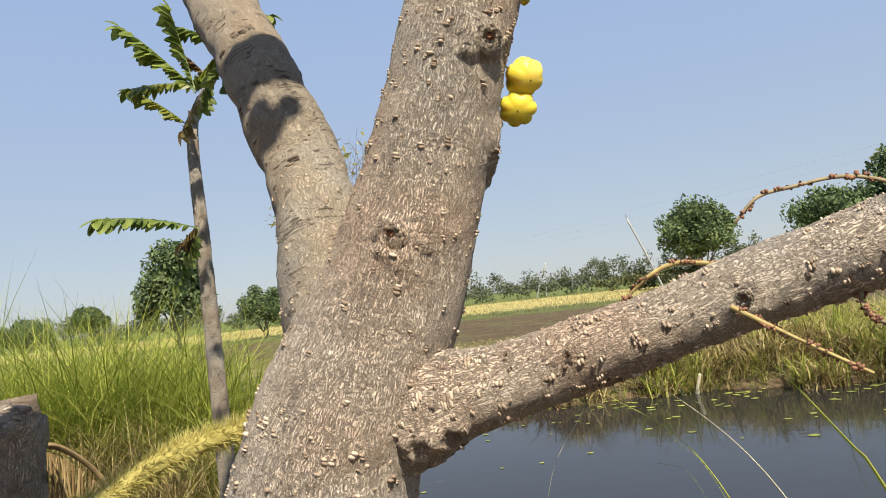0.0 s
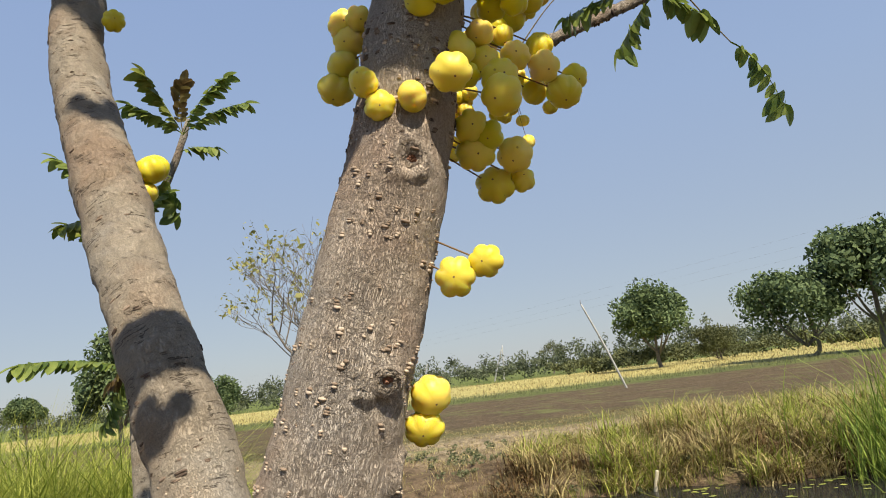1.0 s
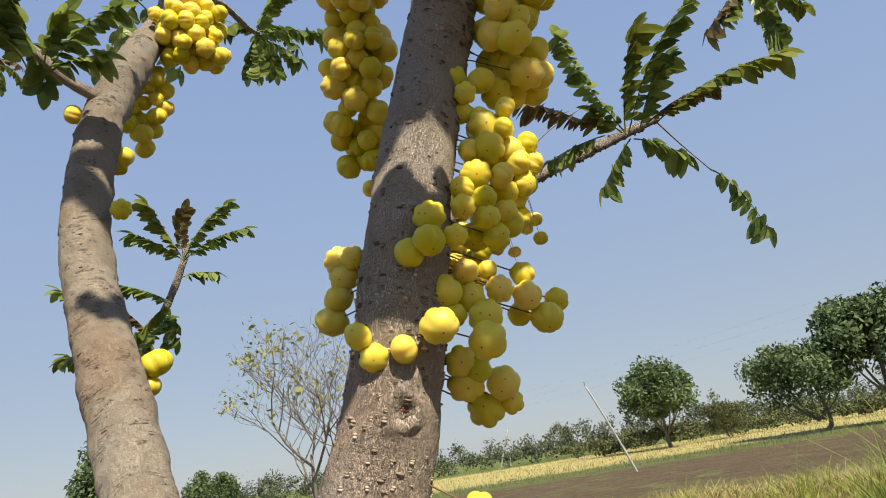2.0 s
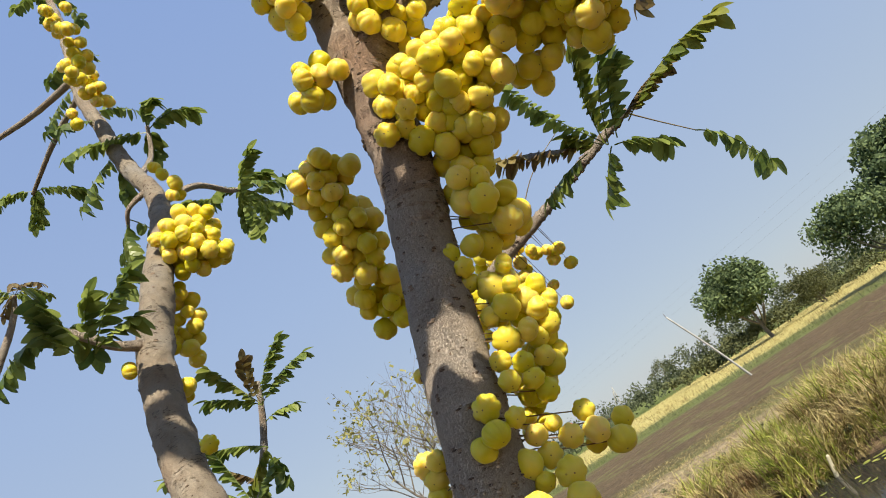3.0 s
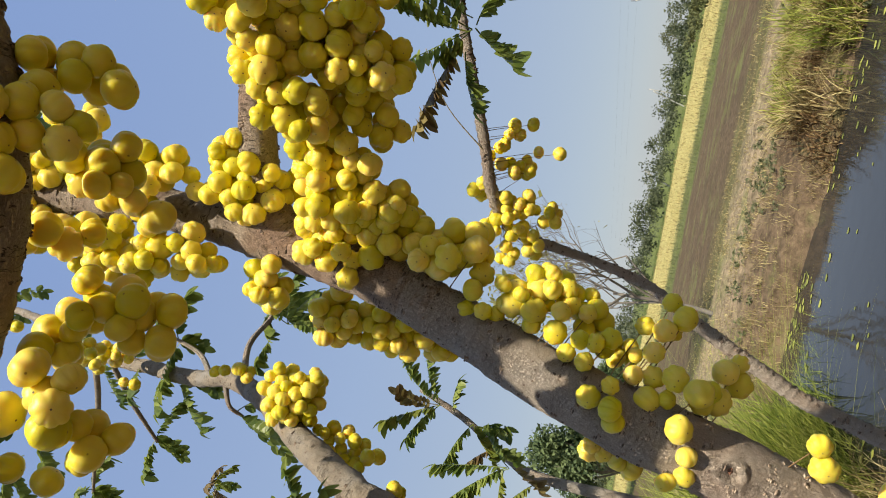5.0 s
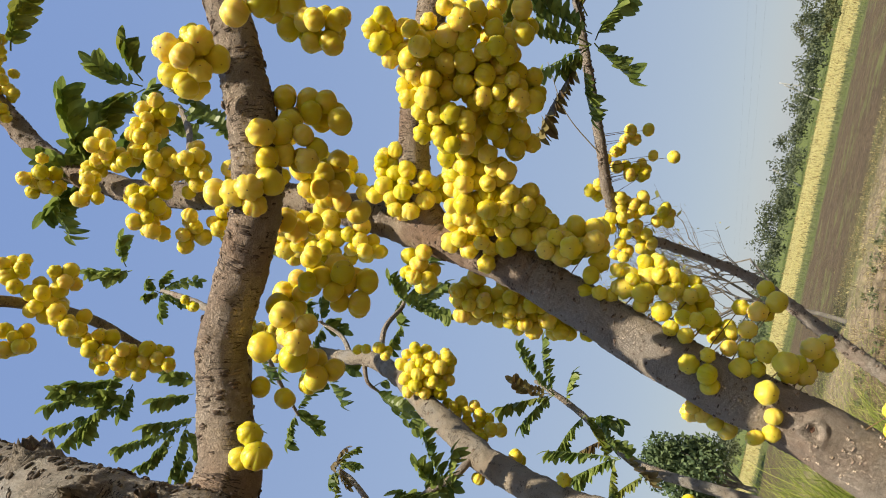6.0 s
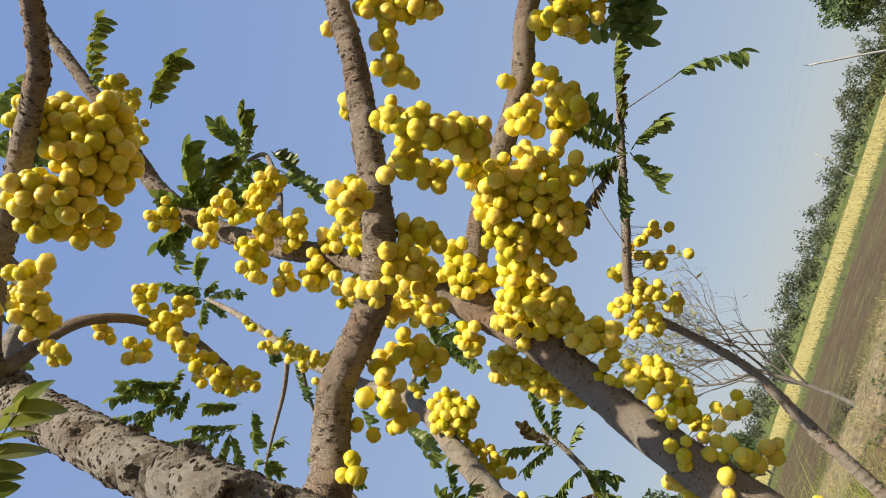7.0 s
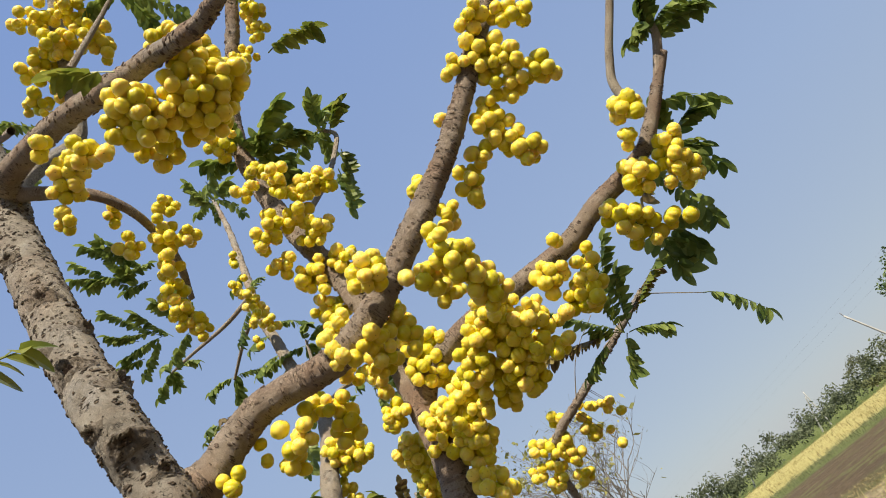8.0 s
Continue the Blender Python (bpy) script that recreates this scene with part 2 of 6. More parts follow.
def ground_material():
    """Bank, path strip, ploughed field, green strip and ripe field, told by the place's own y."""
    m, nt, p = material("ground")
    geo = nt.nodes.new("ShaderNodeNewGeometry")
    sep = nt.nodes.new("ShaderNodeSeparateXYZ")
    link(nt, geo.outputs["Position"], sep.inputs[0])
    wav = node(nt, "ShaderNodeTexNoise", Scale=0.35, Detail=5.0, Roughness=0.65)
    link(nt, geo.outputs["Position"], wav.inputs["Vector"])
    a = nt.nodes.new("ShaderNodeMath")
    a.operation = "MULTIPLY_ADD"
    link(nt, sep.outputs["X"], a.inputs[0])
    a.inputs[1].default_value = 0.0
    link(nt, sep.outputs["Y"], a.inputs[2])
    b = nt.nodes.new("ShaderNodeMath")
    b.operation = "MULTIPLY_ADD"
    link(nt, wav.outputs["Fac"], b.inputs[0])
    b.inputs[1].default_value = 3.2
    link(nt, a.outputs[0], b.inputs[2])
    s = nt.nodes.new("ShaderNodeMath")
    s.operation = "DIVIDE"
    link(nt, b.outputs[0], s.inputs[0])
    s.inputs[1].default_value = 130.0
    soil, tan, field = (0.150, 0.108, 0.070), (0.275, 0.222, 0.150), (0.108, 0.080, 0.050)
    bands = ramp(nt, s.outputs[0], [
        (0.0, soil), (0.098, soil), (0.108, tan), (0.126, tan), (0.133, (0.125, 0.118, 0.052)), (0.146, (0.118, 0.10, 0.052)), (0.156, field),
        (0.259, field), (0.272, (0.105, 0.130, 0.042)), (0.315, (0.135, 0.150, 0.048)), (0.330, (0.40, 0.355, 0.14)),
        (0.60, (0.42, 0.375, 0.155)), (0.63, (0.10, 0.14, 0.04)), (0.8, (0.12, 0.15, 0.045))])
    fine = node(nt, "ShaderNodeTexNoise", Scale=6.0, Detail=8.0, Roughness=0.7)
    link(nt, geo.outputs["Position"], fine.inputs["Vector"])
    mid = node(nt, "ShaderNodeTexNoise", Scale=0.8, Detail=6.0, Roughness=0.7)
    link(nt, geo.outputs["Position"], mid.inputs["Vector"])
    f1 = ramp(nt, fine.outputs["Fac"], [(0.32, (0.38, 0.37, 0.35)), (0.68, (1.55, 1.52, 1.46))])
    f2 = ramp(nt, mid.outputs["Fac"], [(0.3, (0.72, 0.74, 0.70)), (0.7, (1.25, 1.22, 1.2))])
    c = mix(nt, bands.outputs["Color"], f1.outputs["Color"], 1.0, "MULTIPLY")
    c = mix(nt, c, f2.outputs["Color"], 1.0, "MULTIPLY")
    weed = ramp(nt, mid.outputs["Color"], [(0.52, (0, 0, 0)), (0.64, (0.7, 0.7, 0.7))])
    c = mix(nt, c, (0.15, 0.17, 0.055), weed.outputs["Color"])
    link(nt, c, p.inputs["Base Color"])
    p.inputs["Roughness"].default_value = 0.95
    p.inputs["Specular IOR Level"].default_value = 0.15
    bp = node(nt, "ShaderNodeBump", Strength=0.9, Distance=0.12)
    link(nt, fine.outputs["Fac"], bp.inputs["Height"])
    link(nt, bp.outputs[0], p.inputs["Normal"])
    return m


GROUND = ground_material()


def water_material():
    m, nt, p = material("pond_water")
    geo = nt.nodes.new("ShaderNodeNewGeometry")
    n = node(nt, "ShaderNodeTexNoise", Scale=5.0, Detail=3.0)
    link(nt, geo.outputs["Position"], n.inputs["Vector"])
    p.inputs["Base Color"].default_value = (0.022, 0.022, 0.020, 1)
    p.inputs["Roughness"].default_value = 0.06
    p.inputs["IOR"].default_value = 1.33
    p.inputs["Specular IOR Level"].default_value = 0.42
    p.inputs["Specular Tint"].default_value = (0.72, 0.76, 0.86, 1)
    b = node(nt, "ShaderNodeBump", Strength=0.10, Distance=0.02)
    link(nt, n.outputs["Fac"], b.inputs["Height"])
    link(nt, b.outputs[0], p.inputs["Normal"])
    return m


WATER = water_material()
WEED = plain("floating_weed", (0.13, 0.15, 0.03), (0.30, 0.31, 0.06), 8, 0.7, per_island=0.6)


# ---- building helpers ----
def mesh_object(name, verts, faces, mat, parent=None, label="", smooth=False, uv=None):
    me = bpy.data.meshes.new(name)
    me.from_pydata([tuple(v) for v in verts], [], faces)
    me.materials.append(mat)
    if smooth:
        me.polygons.foreach_set("use_smooth", [True] * len(me.polygons))
    if uv is not None:
        layer = me.uv_layers.new(name="bark")
        loops = np.empty(len(me.loops), dtype=np.int32)
        me.loops.foreach_get("vertex_index", loops)
        layer.data.foreach_set("uv", np.asarray(uv, dtype=np.float32)[loops].ravel())
    me.update()
    ob = new(name, me)
    if parent is not None:
        ob.parent = parent
    if label:
        ob["label"] = label
    return ob


def thing(name, label, category, group="", kind=""):
    return tagged(new(name), label, category, group, kind)


def spline(points, step):
    """Catmull-Rom through rows of (x, y, z, radius), sampled at even steps of length."""
    p = np.array(points, dtype=float)
    p = np.vstack([2 * p[0] - p[1], p, 2 * p[-1] - p[-2]])
    rows = []
    for i in range(1, len(p) - 2):
        a, b, c, d = p[i - 1], p[i], p[i + 1], p[i + 2]
        for t in np.linspace(0, 1, 24, endpoint=False):
            rows.append(0.5 * (2 * b + (c - a) * t + (2 * a - 5 * b + 4 * c - d) * t * t + (3 * b - a - 3 * c + d) * t ** 3))
    rows.append(p[-2])
    rows = np.array(rows)
    run = np.r_[0, np.cumsum(np.linalg.norm(np.diff(rows[:, :3], axis=0), axis=1))]
    n = max(3, int(run[-1] / step) + 1)
    q = np.linspace(0, run[-1], n)
    out = np.stack([np.interp(q, run, rows[:, k]) for k in range(4)], 1)
    out[:, 3] = np.maximum(out[:, 3], 0.0008)
    return out, q


def frames_along(c):
    """Two directions across the curve at each sample, carried along without twist."""
    tan = np.gradient(c[:, :3], axis=0)
    tan /= np.linalg.norm(tan, axis=1)[:, None]
    start = np.array([1.0, 0, 0]) if abs(tan[0, 0]) < 0.8 else np.array([0, 1.0, 0])
    u = np.empty_like(tan)
    for i, t in enumerate(tan):
        start = start - t * (start @ t)
        start /= np.linalg.norm(start)
        u[i] = start
    return tan, u, np.cross(tan, u)


def tube_data(points, seg, step, rough=0.0, scars=(), ridges=0.0, seed=0.0, collar=(0.0, 0.0)):
    """A branch: swept rings with lumps; scars are rows of (x, y, z, size, height), raised rims with a pit inside."""
    c, run = spline(points, step)
    tan, u, w = frames_along(c)
    ang = np.linspace(0, 2 * math.pi, seg + 1)
    ca, sa = np.cos(ang)[None, :, None], np.sin(ang)[None, :, None]
    out = u[:, None, :] * ca + w[:, None, :] * sa
    r = np.repeat(c[:, 3][:, None], seg + 1, 1)
    if rough:
        for i in range(len(c)):
            for j in range(seg):
                q = Vector(c[i, :3] + out[i, j] * c[i, 3])
                d = noise.noise(q * 22 + Vector((seed, 0, 0))) + 0.55 * noise.noise(q * 60) + 0.3 * noise.noise(q * 150)
                r[i, j] += d * rough
        r[:, seg] = r[:, 0]
    if ridges:
        r += ridges * np.maximum(0, np.sin(run * 2 * math.pi / 0.021 + 2.0 * np.sin(run * 37)))[:, None] ** 4
    if collar[1]:
        # folds of bark that crowd round the foot of a limb
        for i in np.nonzero(run < collar[0] * 3)[0]:
            for j in range(seg + 1):
                wave = run[i] * 2 * math.pi / 0.0105 + 2.6 * noise.noise(Vector((math.cos(ang[j]) * 1.3, math.sin(ang[j]) * 1.3, run[i] * 30)))
                r[i, j] += collar[1] * math.exp(-(run[i] / collar[0]) ** 2) * (0.4 + abs(math.sin(wave / 2)) ** 0.7 - 0.7)
    v = c[:, None, :3] + out * r[:, :, None]
    for x, y, z, size, height in scars:
        d = np.linalg.norm(v - np.array([x, y, z]), axis=2) / size
        for i, j in zip(*np.nonzero(d < 2.2)):
            d[i, j] *= 1 + 0.45 * noise.noise(Vector(v[i, j]) * (1.1 / size)) + 0.3 * noise.noise(Vector(v[i, j]) * (3.5 / size))
        lift = height * (np.exp(-((d - 0.75) / 0.28) ** 2) - 0.9 * np.exp(-(d / 0.42) ** 2))
        v += out * lift[:, :, None]
    skin = v.copy()
    v = v.reshape(-1, 3)
    n = seg + 1
    faces = [(i * n + j, i * n + j + 1, (i + 1) * n + j + 1, (i + 1) * n + j) for i in range(len(c) - 1) for j in range(seg)]
    uv = np.stack([np.broadcast_to(ang[None] * np.mean(c[:, 3]), r.shape).ravel(), np.broadcast_to(run[:, None], r.shape).ravel()], 1)
    top = len(v)
    v = np.vstack([v, c[-1, :3] + tan[-1] * c[-1, 3] * 0.5])
    uv = np.vstack([uv, uv[-1]])
    faces += [((len(c) - 1) * n + j, (len(c) - 1) * n + j + 1, top) for j in range(seg)]
    return v, faces, uv, (c, tan, u, w, skin)


def branch(name, points, mat, parent, label="", seg=28, step=0.006, rough=0.0016, scars=(), ridges=0.0, collar=(0.0, 0.0)):
    v, f, uv, frame_data = tube_data(points, seg, step, rough, scars, ridges, len(points) * 1.7, collar)
    ob = mesh_object(name, v, f, mat, parent, label, True, uv)
    return ob, frame_data


SEVENTHS = np.arange(7) * 2 * math.pi / 7


def lenticels(on, frame_data, count, size, mat, lo=0.0, hi=1.0, rng=None, flat=0.5, wide=1.0):
    """Corky warts on a branch, in loose groups: each one to three raised lips lying across it; one mesh."""
    c, tan, u, w, skin = frame_data
    rng = rng or np.random.RandomState(3)
    verts, faces = [], []
    steps = np.linalg.norm(c[1, :3] - c[0, :3])
    near = 0.010 / steps
    ring_angles = np.arange(8) * math.pi / 4
    first, last = lo * (len(c) - 1), hi * (len(c) - 1)
    i, a = 0, 0.0
    for n in range(count):
        if n == 0 or rng.rand() > 0.35:
            i, a = int(first + (last - first) * rng.rand()), rng.rand() * 2 * math.pi
        else:
            i = int(min(last, max(first, i + near * rng.normal())))
            a += 0.28 * rng.normal()
        j0 = int(round((a % (2 * math.pi)) / (2 * math.pi) * (skin.shape[1] - 1)))
        out = u[i] * math.cos(a) + w[i] * math.sin(a)
        side = np.cross(tan[i], out)
        whole = size * (0.42 + 0.85 * rng.rand() ** 2.0)
        lips = 1 + (rng.rand() < 0.75) + (rng.rand() < 0.25)
        long_way = tan[i] + side * 0.25 * rng.normal()
        for q in range(lips):
            half = whole * wide * (0.55 + 0.4 * rng.rand())
            thick = whole * (0.30 + 0.16 * rng.rand())
            base = skin[i, j0] - out * 0.0004 + long_way * (q - 0.5 * (lips - 1)) * thick * 1.9 + side * whole * 0.22 * rng.normal()
            k, tall = len(verts), whole * flat * (0.75 + 0.6 * rng.rand())
            for rad, lift in ((1.0, 0.0), (0.93, 0.6), (0.55, 0.95)):
                d = rad * (0.78 + 0.40 * rng.rand(8))
                ring = np.outer(np.cos(ring_angles) * d * half, side) + np.outer(np.sin(ring_angles) * d * thick, tan[i])
                verts.extend((ring + (base + out * (lift * tall + 0.0003))).tolist())
            verts.append(base + out * tall * 0.95)
            for j in range(8):
                j2 = (j + 1) % 8
                for r in (0, 8):
                    faces.append((k + r + j, k + r + j2, k + r + 8 + j2, k + r + 8 + j))
                faces.append((k + 16 + j, k + 16 + j2, k + 24))
    ob = mesh_object("bark_texture", verts, faces, mat, on, "corky lenticel warts", True)
    return tagged(ob, kind="stuff")


def knots(on, frame_data, rows, mat, heart, wide=1.3, tall=0.45, name="branch_scar"):
    """Scars of lost shoots, rows of (x, y, z, size): a wrinkled oval rim sunk round a dark or budded heart."""
    c, tan, u, w, skin = frame_data
    rng = np.random.RandomState(77)
    for x, y, z, size in rows:
        d = np.linalg.norm(skin - np.array([x, y, z]), axis=2)
        i, j = np.unravel_index(d.argmin(), d.shape)
        out = skin[i, j] - c[i, :3]
        out = out / np.linalg.norm(out)
        side = np.cross(tan[i], out)
        verts, uv, faces, n = [], [], [], 18
        prof = ((1.35, -0.25), (1.12, 0.05), (0.95, 0.42), (0.84, 0.30), (0.72, 0.62), (0.58, 0.46), (0.46, 0.66), (0.30, 0.30))
        wob = 1 + 0.16 * rng.normal(size=n)
        for r, h in prof:
            for k in range(n):
                a = 2 * math.pi * k / n
                q = r * size * (0.6 + 0.4 * wob[k]) * (1 + 0.05 * rng.normal())
                lift = h * tall * size * (1 + 0.35 * rng.normal()) * (1 + 0.45 * math.sin(a))
                sx, sy = math.cos(a) * q * wide, math.sin(a) * q * 0.82
                verts.append(skin[i, j] + side * sx + tan[i] * sy + out * (lift - sx * sx / (2.2 * c[i, 3])))
                uv.append((sx, sy))
        for r in range(len(prof) - 1):
            faces += [(r * n + k, r * n + (k + 1) % n, (r + 1) * n + (k + 1) % n, (r + 1) * n + k) for k in range(n)]
        rim = mesh_object(name, verts, faces, mat, on, "wrinkled oval branch scar", True, np.array(uv))
        base = skin[i, j]
        hv, hf = [base + out * tall * size * 0.35], []
        for r, h in ((0.18, 0.42), (0.36, 0.22)):
            for k in range(n):
                a = 2 * math.pi * k / n
                q = r * size * (1 + 0.2 * rng.normal())
                hv.append(base + side * math.cos(a) * q * wide + tan[i] * math.sin(a) * q * 0.82 + out * tall * size * h * (1 + 0.5 * rng.normal()))
        hf += [(0, 1 + k, 1 + (k + 1) % n) for k in range(n)] + [(1 + k, 1 + n + k, 1 + n + (k + 1) % n, 1 + (k + 1) % n) for k in range(n)]
        mesh_object("scar_heart", hv, hf, heart, on, "dark scaly heart of a scar", False)


def fruit_mesh(lobes, depth, squash, cleft, seed):
    """A ribbed, flattened round fruit of radius 1, with a dimple and a dry calyx spot at one pole."""
    rng = np.random.RandomState(seed)
    nu, nv = lobes * 6, 11
    off = rng.rand() * 6
    verts = [(0, 0, squash * 0.90)]
    for i in range(1, nv):
        th = math.pi * i / nv
        for j in range(nu):
            ph = 2 * math.pi * j / nu
            rib = 1 - depth * (1 - abs(math.sin(lobes * ph / 2)) ** 0.7) * math.sin(th) ** 0.6
            rib *= 1 - cleft * math.exp(-((math.cos(ph - off)) / 0.17) ** 2) * math.sin(th)
            wob = 1 + 0.03 * math.sin(2 * ph + off) + 0.02 * math.sin(3 * th + off)
            dim = 1 - 0.12 * math.exp(-(th / 0.35) ** 2) - 0.07 * math.exp(-((math.pi - th) / 0.4) ** 2)
            verts.append((math.sin(th) * math.cos(ph) * rib * wob, math.sin(th) * math.sin(ph) * rib * wob, squash * math.cos(th) * dim))
    verts.append((0, 0, -squash * 0.925))
    faces = [(0, 1 + j, 1 + (j + 1) % nu) for j in range(nu)]
    for i in range(nv - 2):
        a = 1 + i * nu
        faces += [(a + j, a + nu + j, a + nu + (j + 1) % nu, a + (j + 1) % nu) for j in range(nu)]
    last = len(verts) - 1
    a = 1 + (nv - 2) * nu
    faces += [(a + (j + 1) % nu, a + j, last) for j in range(nu)]
    spot = len(verts)
    for j in range(8):
        verts.append((0.055 * math.cos(j * math.pi / 4), 0.055 * math.sin(j * math.pi / 4), -squash * 0.935 - 0.006 * (j % 2)))
    faces.append(tuple(spot + j for j in reversed(range(8))))
    return np.array(verts), faces, len(faces) - 1


FRUIT_SHAPES = [fruit_mesh(6, 0.17, 0.86, 0.0, 1), fruit_mesh(7, 0.14, 0.84, 0.0, 2), fruit_mesh(6, 0.12, 0.92, 0.03, 3),
                fruit_mesh(8, 0.11, 0.86, 0.0, 4), fruit_mesh(6, 0.16, 0.88, 0.0, 5), fruit_mesh(5, 0.16, 0.90, 0.02, 6)]
FRUIT_MESHES = []
for fv, ff, calyx_face in FRUIT_SHAPES:
    fm = bpy.data.meshes.new("fruit")
    fm.from_pydata([tuple(q) for q in fv], [], ff)
    fm.materials.append(FRUIT)
    fm.materials.append(CALYX)
    fm.polygons.foreach_set("use_smooth", [True] * len(fm.polygons))
    fm.polygons[calyx_face].material_index = 1
    FRUIT_MESHES.append(fm)

fruit_rng = np.random.RandomState(11)


def turned(rng, out=(0, -0.75, -0.5)):
    """Calyx mostly away from the branch, tipped and rolled any way."""
    down = (Vector(out).normalized() + Vector(rng.normal(0, 0.42, 3))).normalized()
    return down.to_track_quat("-Z", "Y").to_matrix() @ Matrix.Rotation(rng.rand() * 6.28, 3, "Z")


def fruits(on, rows):
    """Single fruits, rows of (x, y, z, radius) and the way each faces, each an object on a shared mesh."""
    for row in rows:
        x, y, z, r = row[:4]
        ob = new("fruit", FRUIT_MESHES[fruit_rng.randint(len(FRUIT_MESHES))])
        s = r * 1.08
        turn = turned(fruit_rng, row[4:7]) if len(row) > 4 else turned(fruit_rng)
        ob.matrix_world = Matrix.Translation((x, y, z)) @ turn.to_4x4() @ Matrix.Diagonal((s, s, s, 1))
        ob.parent = on


def stalks(on, rows, axis):
    """Thin dark stalks from single fruits to the wood that bears them."""
    verts, faces = [], []
    for x, y, z, r in rows:
        p = np.array([x, y, z])
        k = np.linalg.norm(axis[:, :3] - p, axis=1).argmin()
        q = axis[k, :3] + np.array([0, 0, 0.012])
        way = (q - p) / np.linalg.norm(q - p)
        u = np.cross(way, [0.3, 0.2, 1.0])
        u /= np.linalg.norm(u)
        w = np.cross(way, u)
        mid = 0.5 * (p + way * r * 0.7 + q) + np.array([0, 0, 0.004])
        n = len(verts)
        for c, t in ((p + way * r * 0.6, 0.0006), (mid, 0.0007), (q, 0.0011)):
            verts += [c + (u * math.cos(b) + w * math.sin(b)) * t for b in SEVENTHS]
        faces += [(n + h * 7 + j, n + h * 7 + (j + 1) % 7, n + h * 7 + 7 + (j + 1) % 7, n + h * 7 + 7 + j) for h in (0, 1) for j in range(7)]
    tagged(mesh_object("fruit_stalk", verts, faces, CALYX, on, "short dark fruit stalks", True), kind="stuff")


def hung(on, clusters, axis):
    """Clustered fruits together with the thin stalks that bear them."""
    fruits(on, clusters)
    stalks(on, clusters[:, :4], axis)


def packed(blobs, radius, axis=None):
    """Fruits crowded into balls (x, y, z, size, count): thrown, then pushed apart, and out of the branch's wood."""
    pts, rad = [], []
    for x, y, z, size, count in blobs:
        for _ in range(count):
            d = fruit_rng.normal(size=3)
            d *= (fruit_rng.rand() ** 0.4) * size * 0.8 / np.linalg.norm(d)
            pts.append(np.array([x, y, z]) + d)
            rad.append(radius * (0.8 + 0.32 * fruit_rng.rand()))
    pts, rad = np.array(pts), np.array(rad)
    for _ in range(30):
        d = pts[:, None] - pts[None]
        dist = np.linalg.norm(d, axis=2) + 1e-9
        over = np.maximum(0, (rad[:, None] + rad[None]) * 0.87 - dist)
        np.fill_diagonal(over, 0)
        pts += np.clip((d / dist[:, :, None] * over[:, :, None]).sum(1) * 0.28, -0.006, 0.006)
        if axis is not None:
            e = pts[:, None] - axis[None, :, :3]
            far = np.linalg.norm(e, axis=2)
            k = far.argmin(1)
            gap = far[np.arange(len(pts)), k]
            need = axis[k, 3] + rad * 0.85 - gap
            push = e[np.arange(len(pts)), k] / (gap[:, None] + 1e-9)
            pts += push * np.maximum(0, need)[:, None] * 0.5
    face = np.array(pts) - np.array(pts).mean(0)
    if axis is not None:
        e = pts[:, None] - axis[None, :, :3]
        k = np.linalg.norm(e, axis=2).argmin(1)
        face = e[np.arange(len(pts)), k]
    face = face / (np.linalg.norm(face, axis=1)[:, None] + 1e-9) + np.array([0, 0, -0.35])
    return np.c_[pts, rad, face]


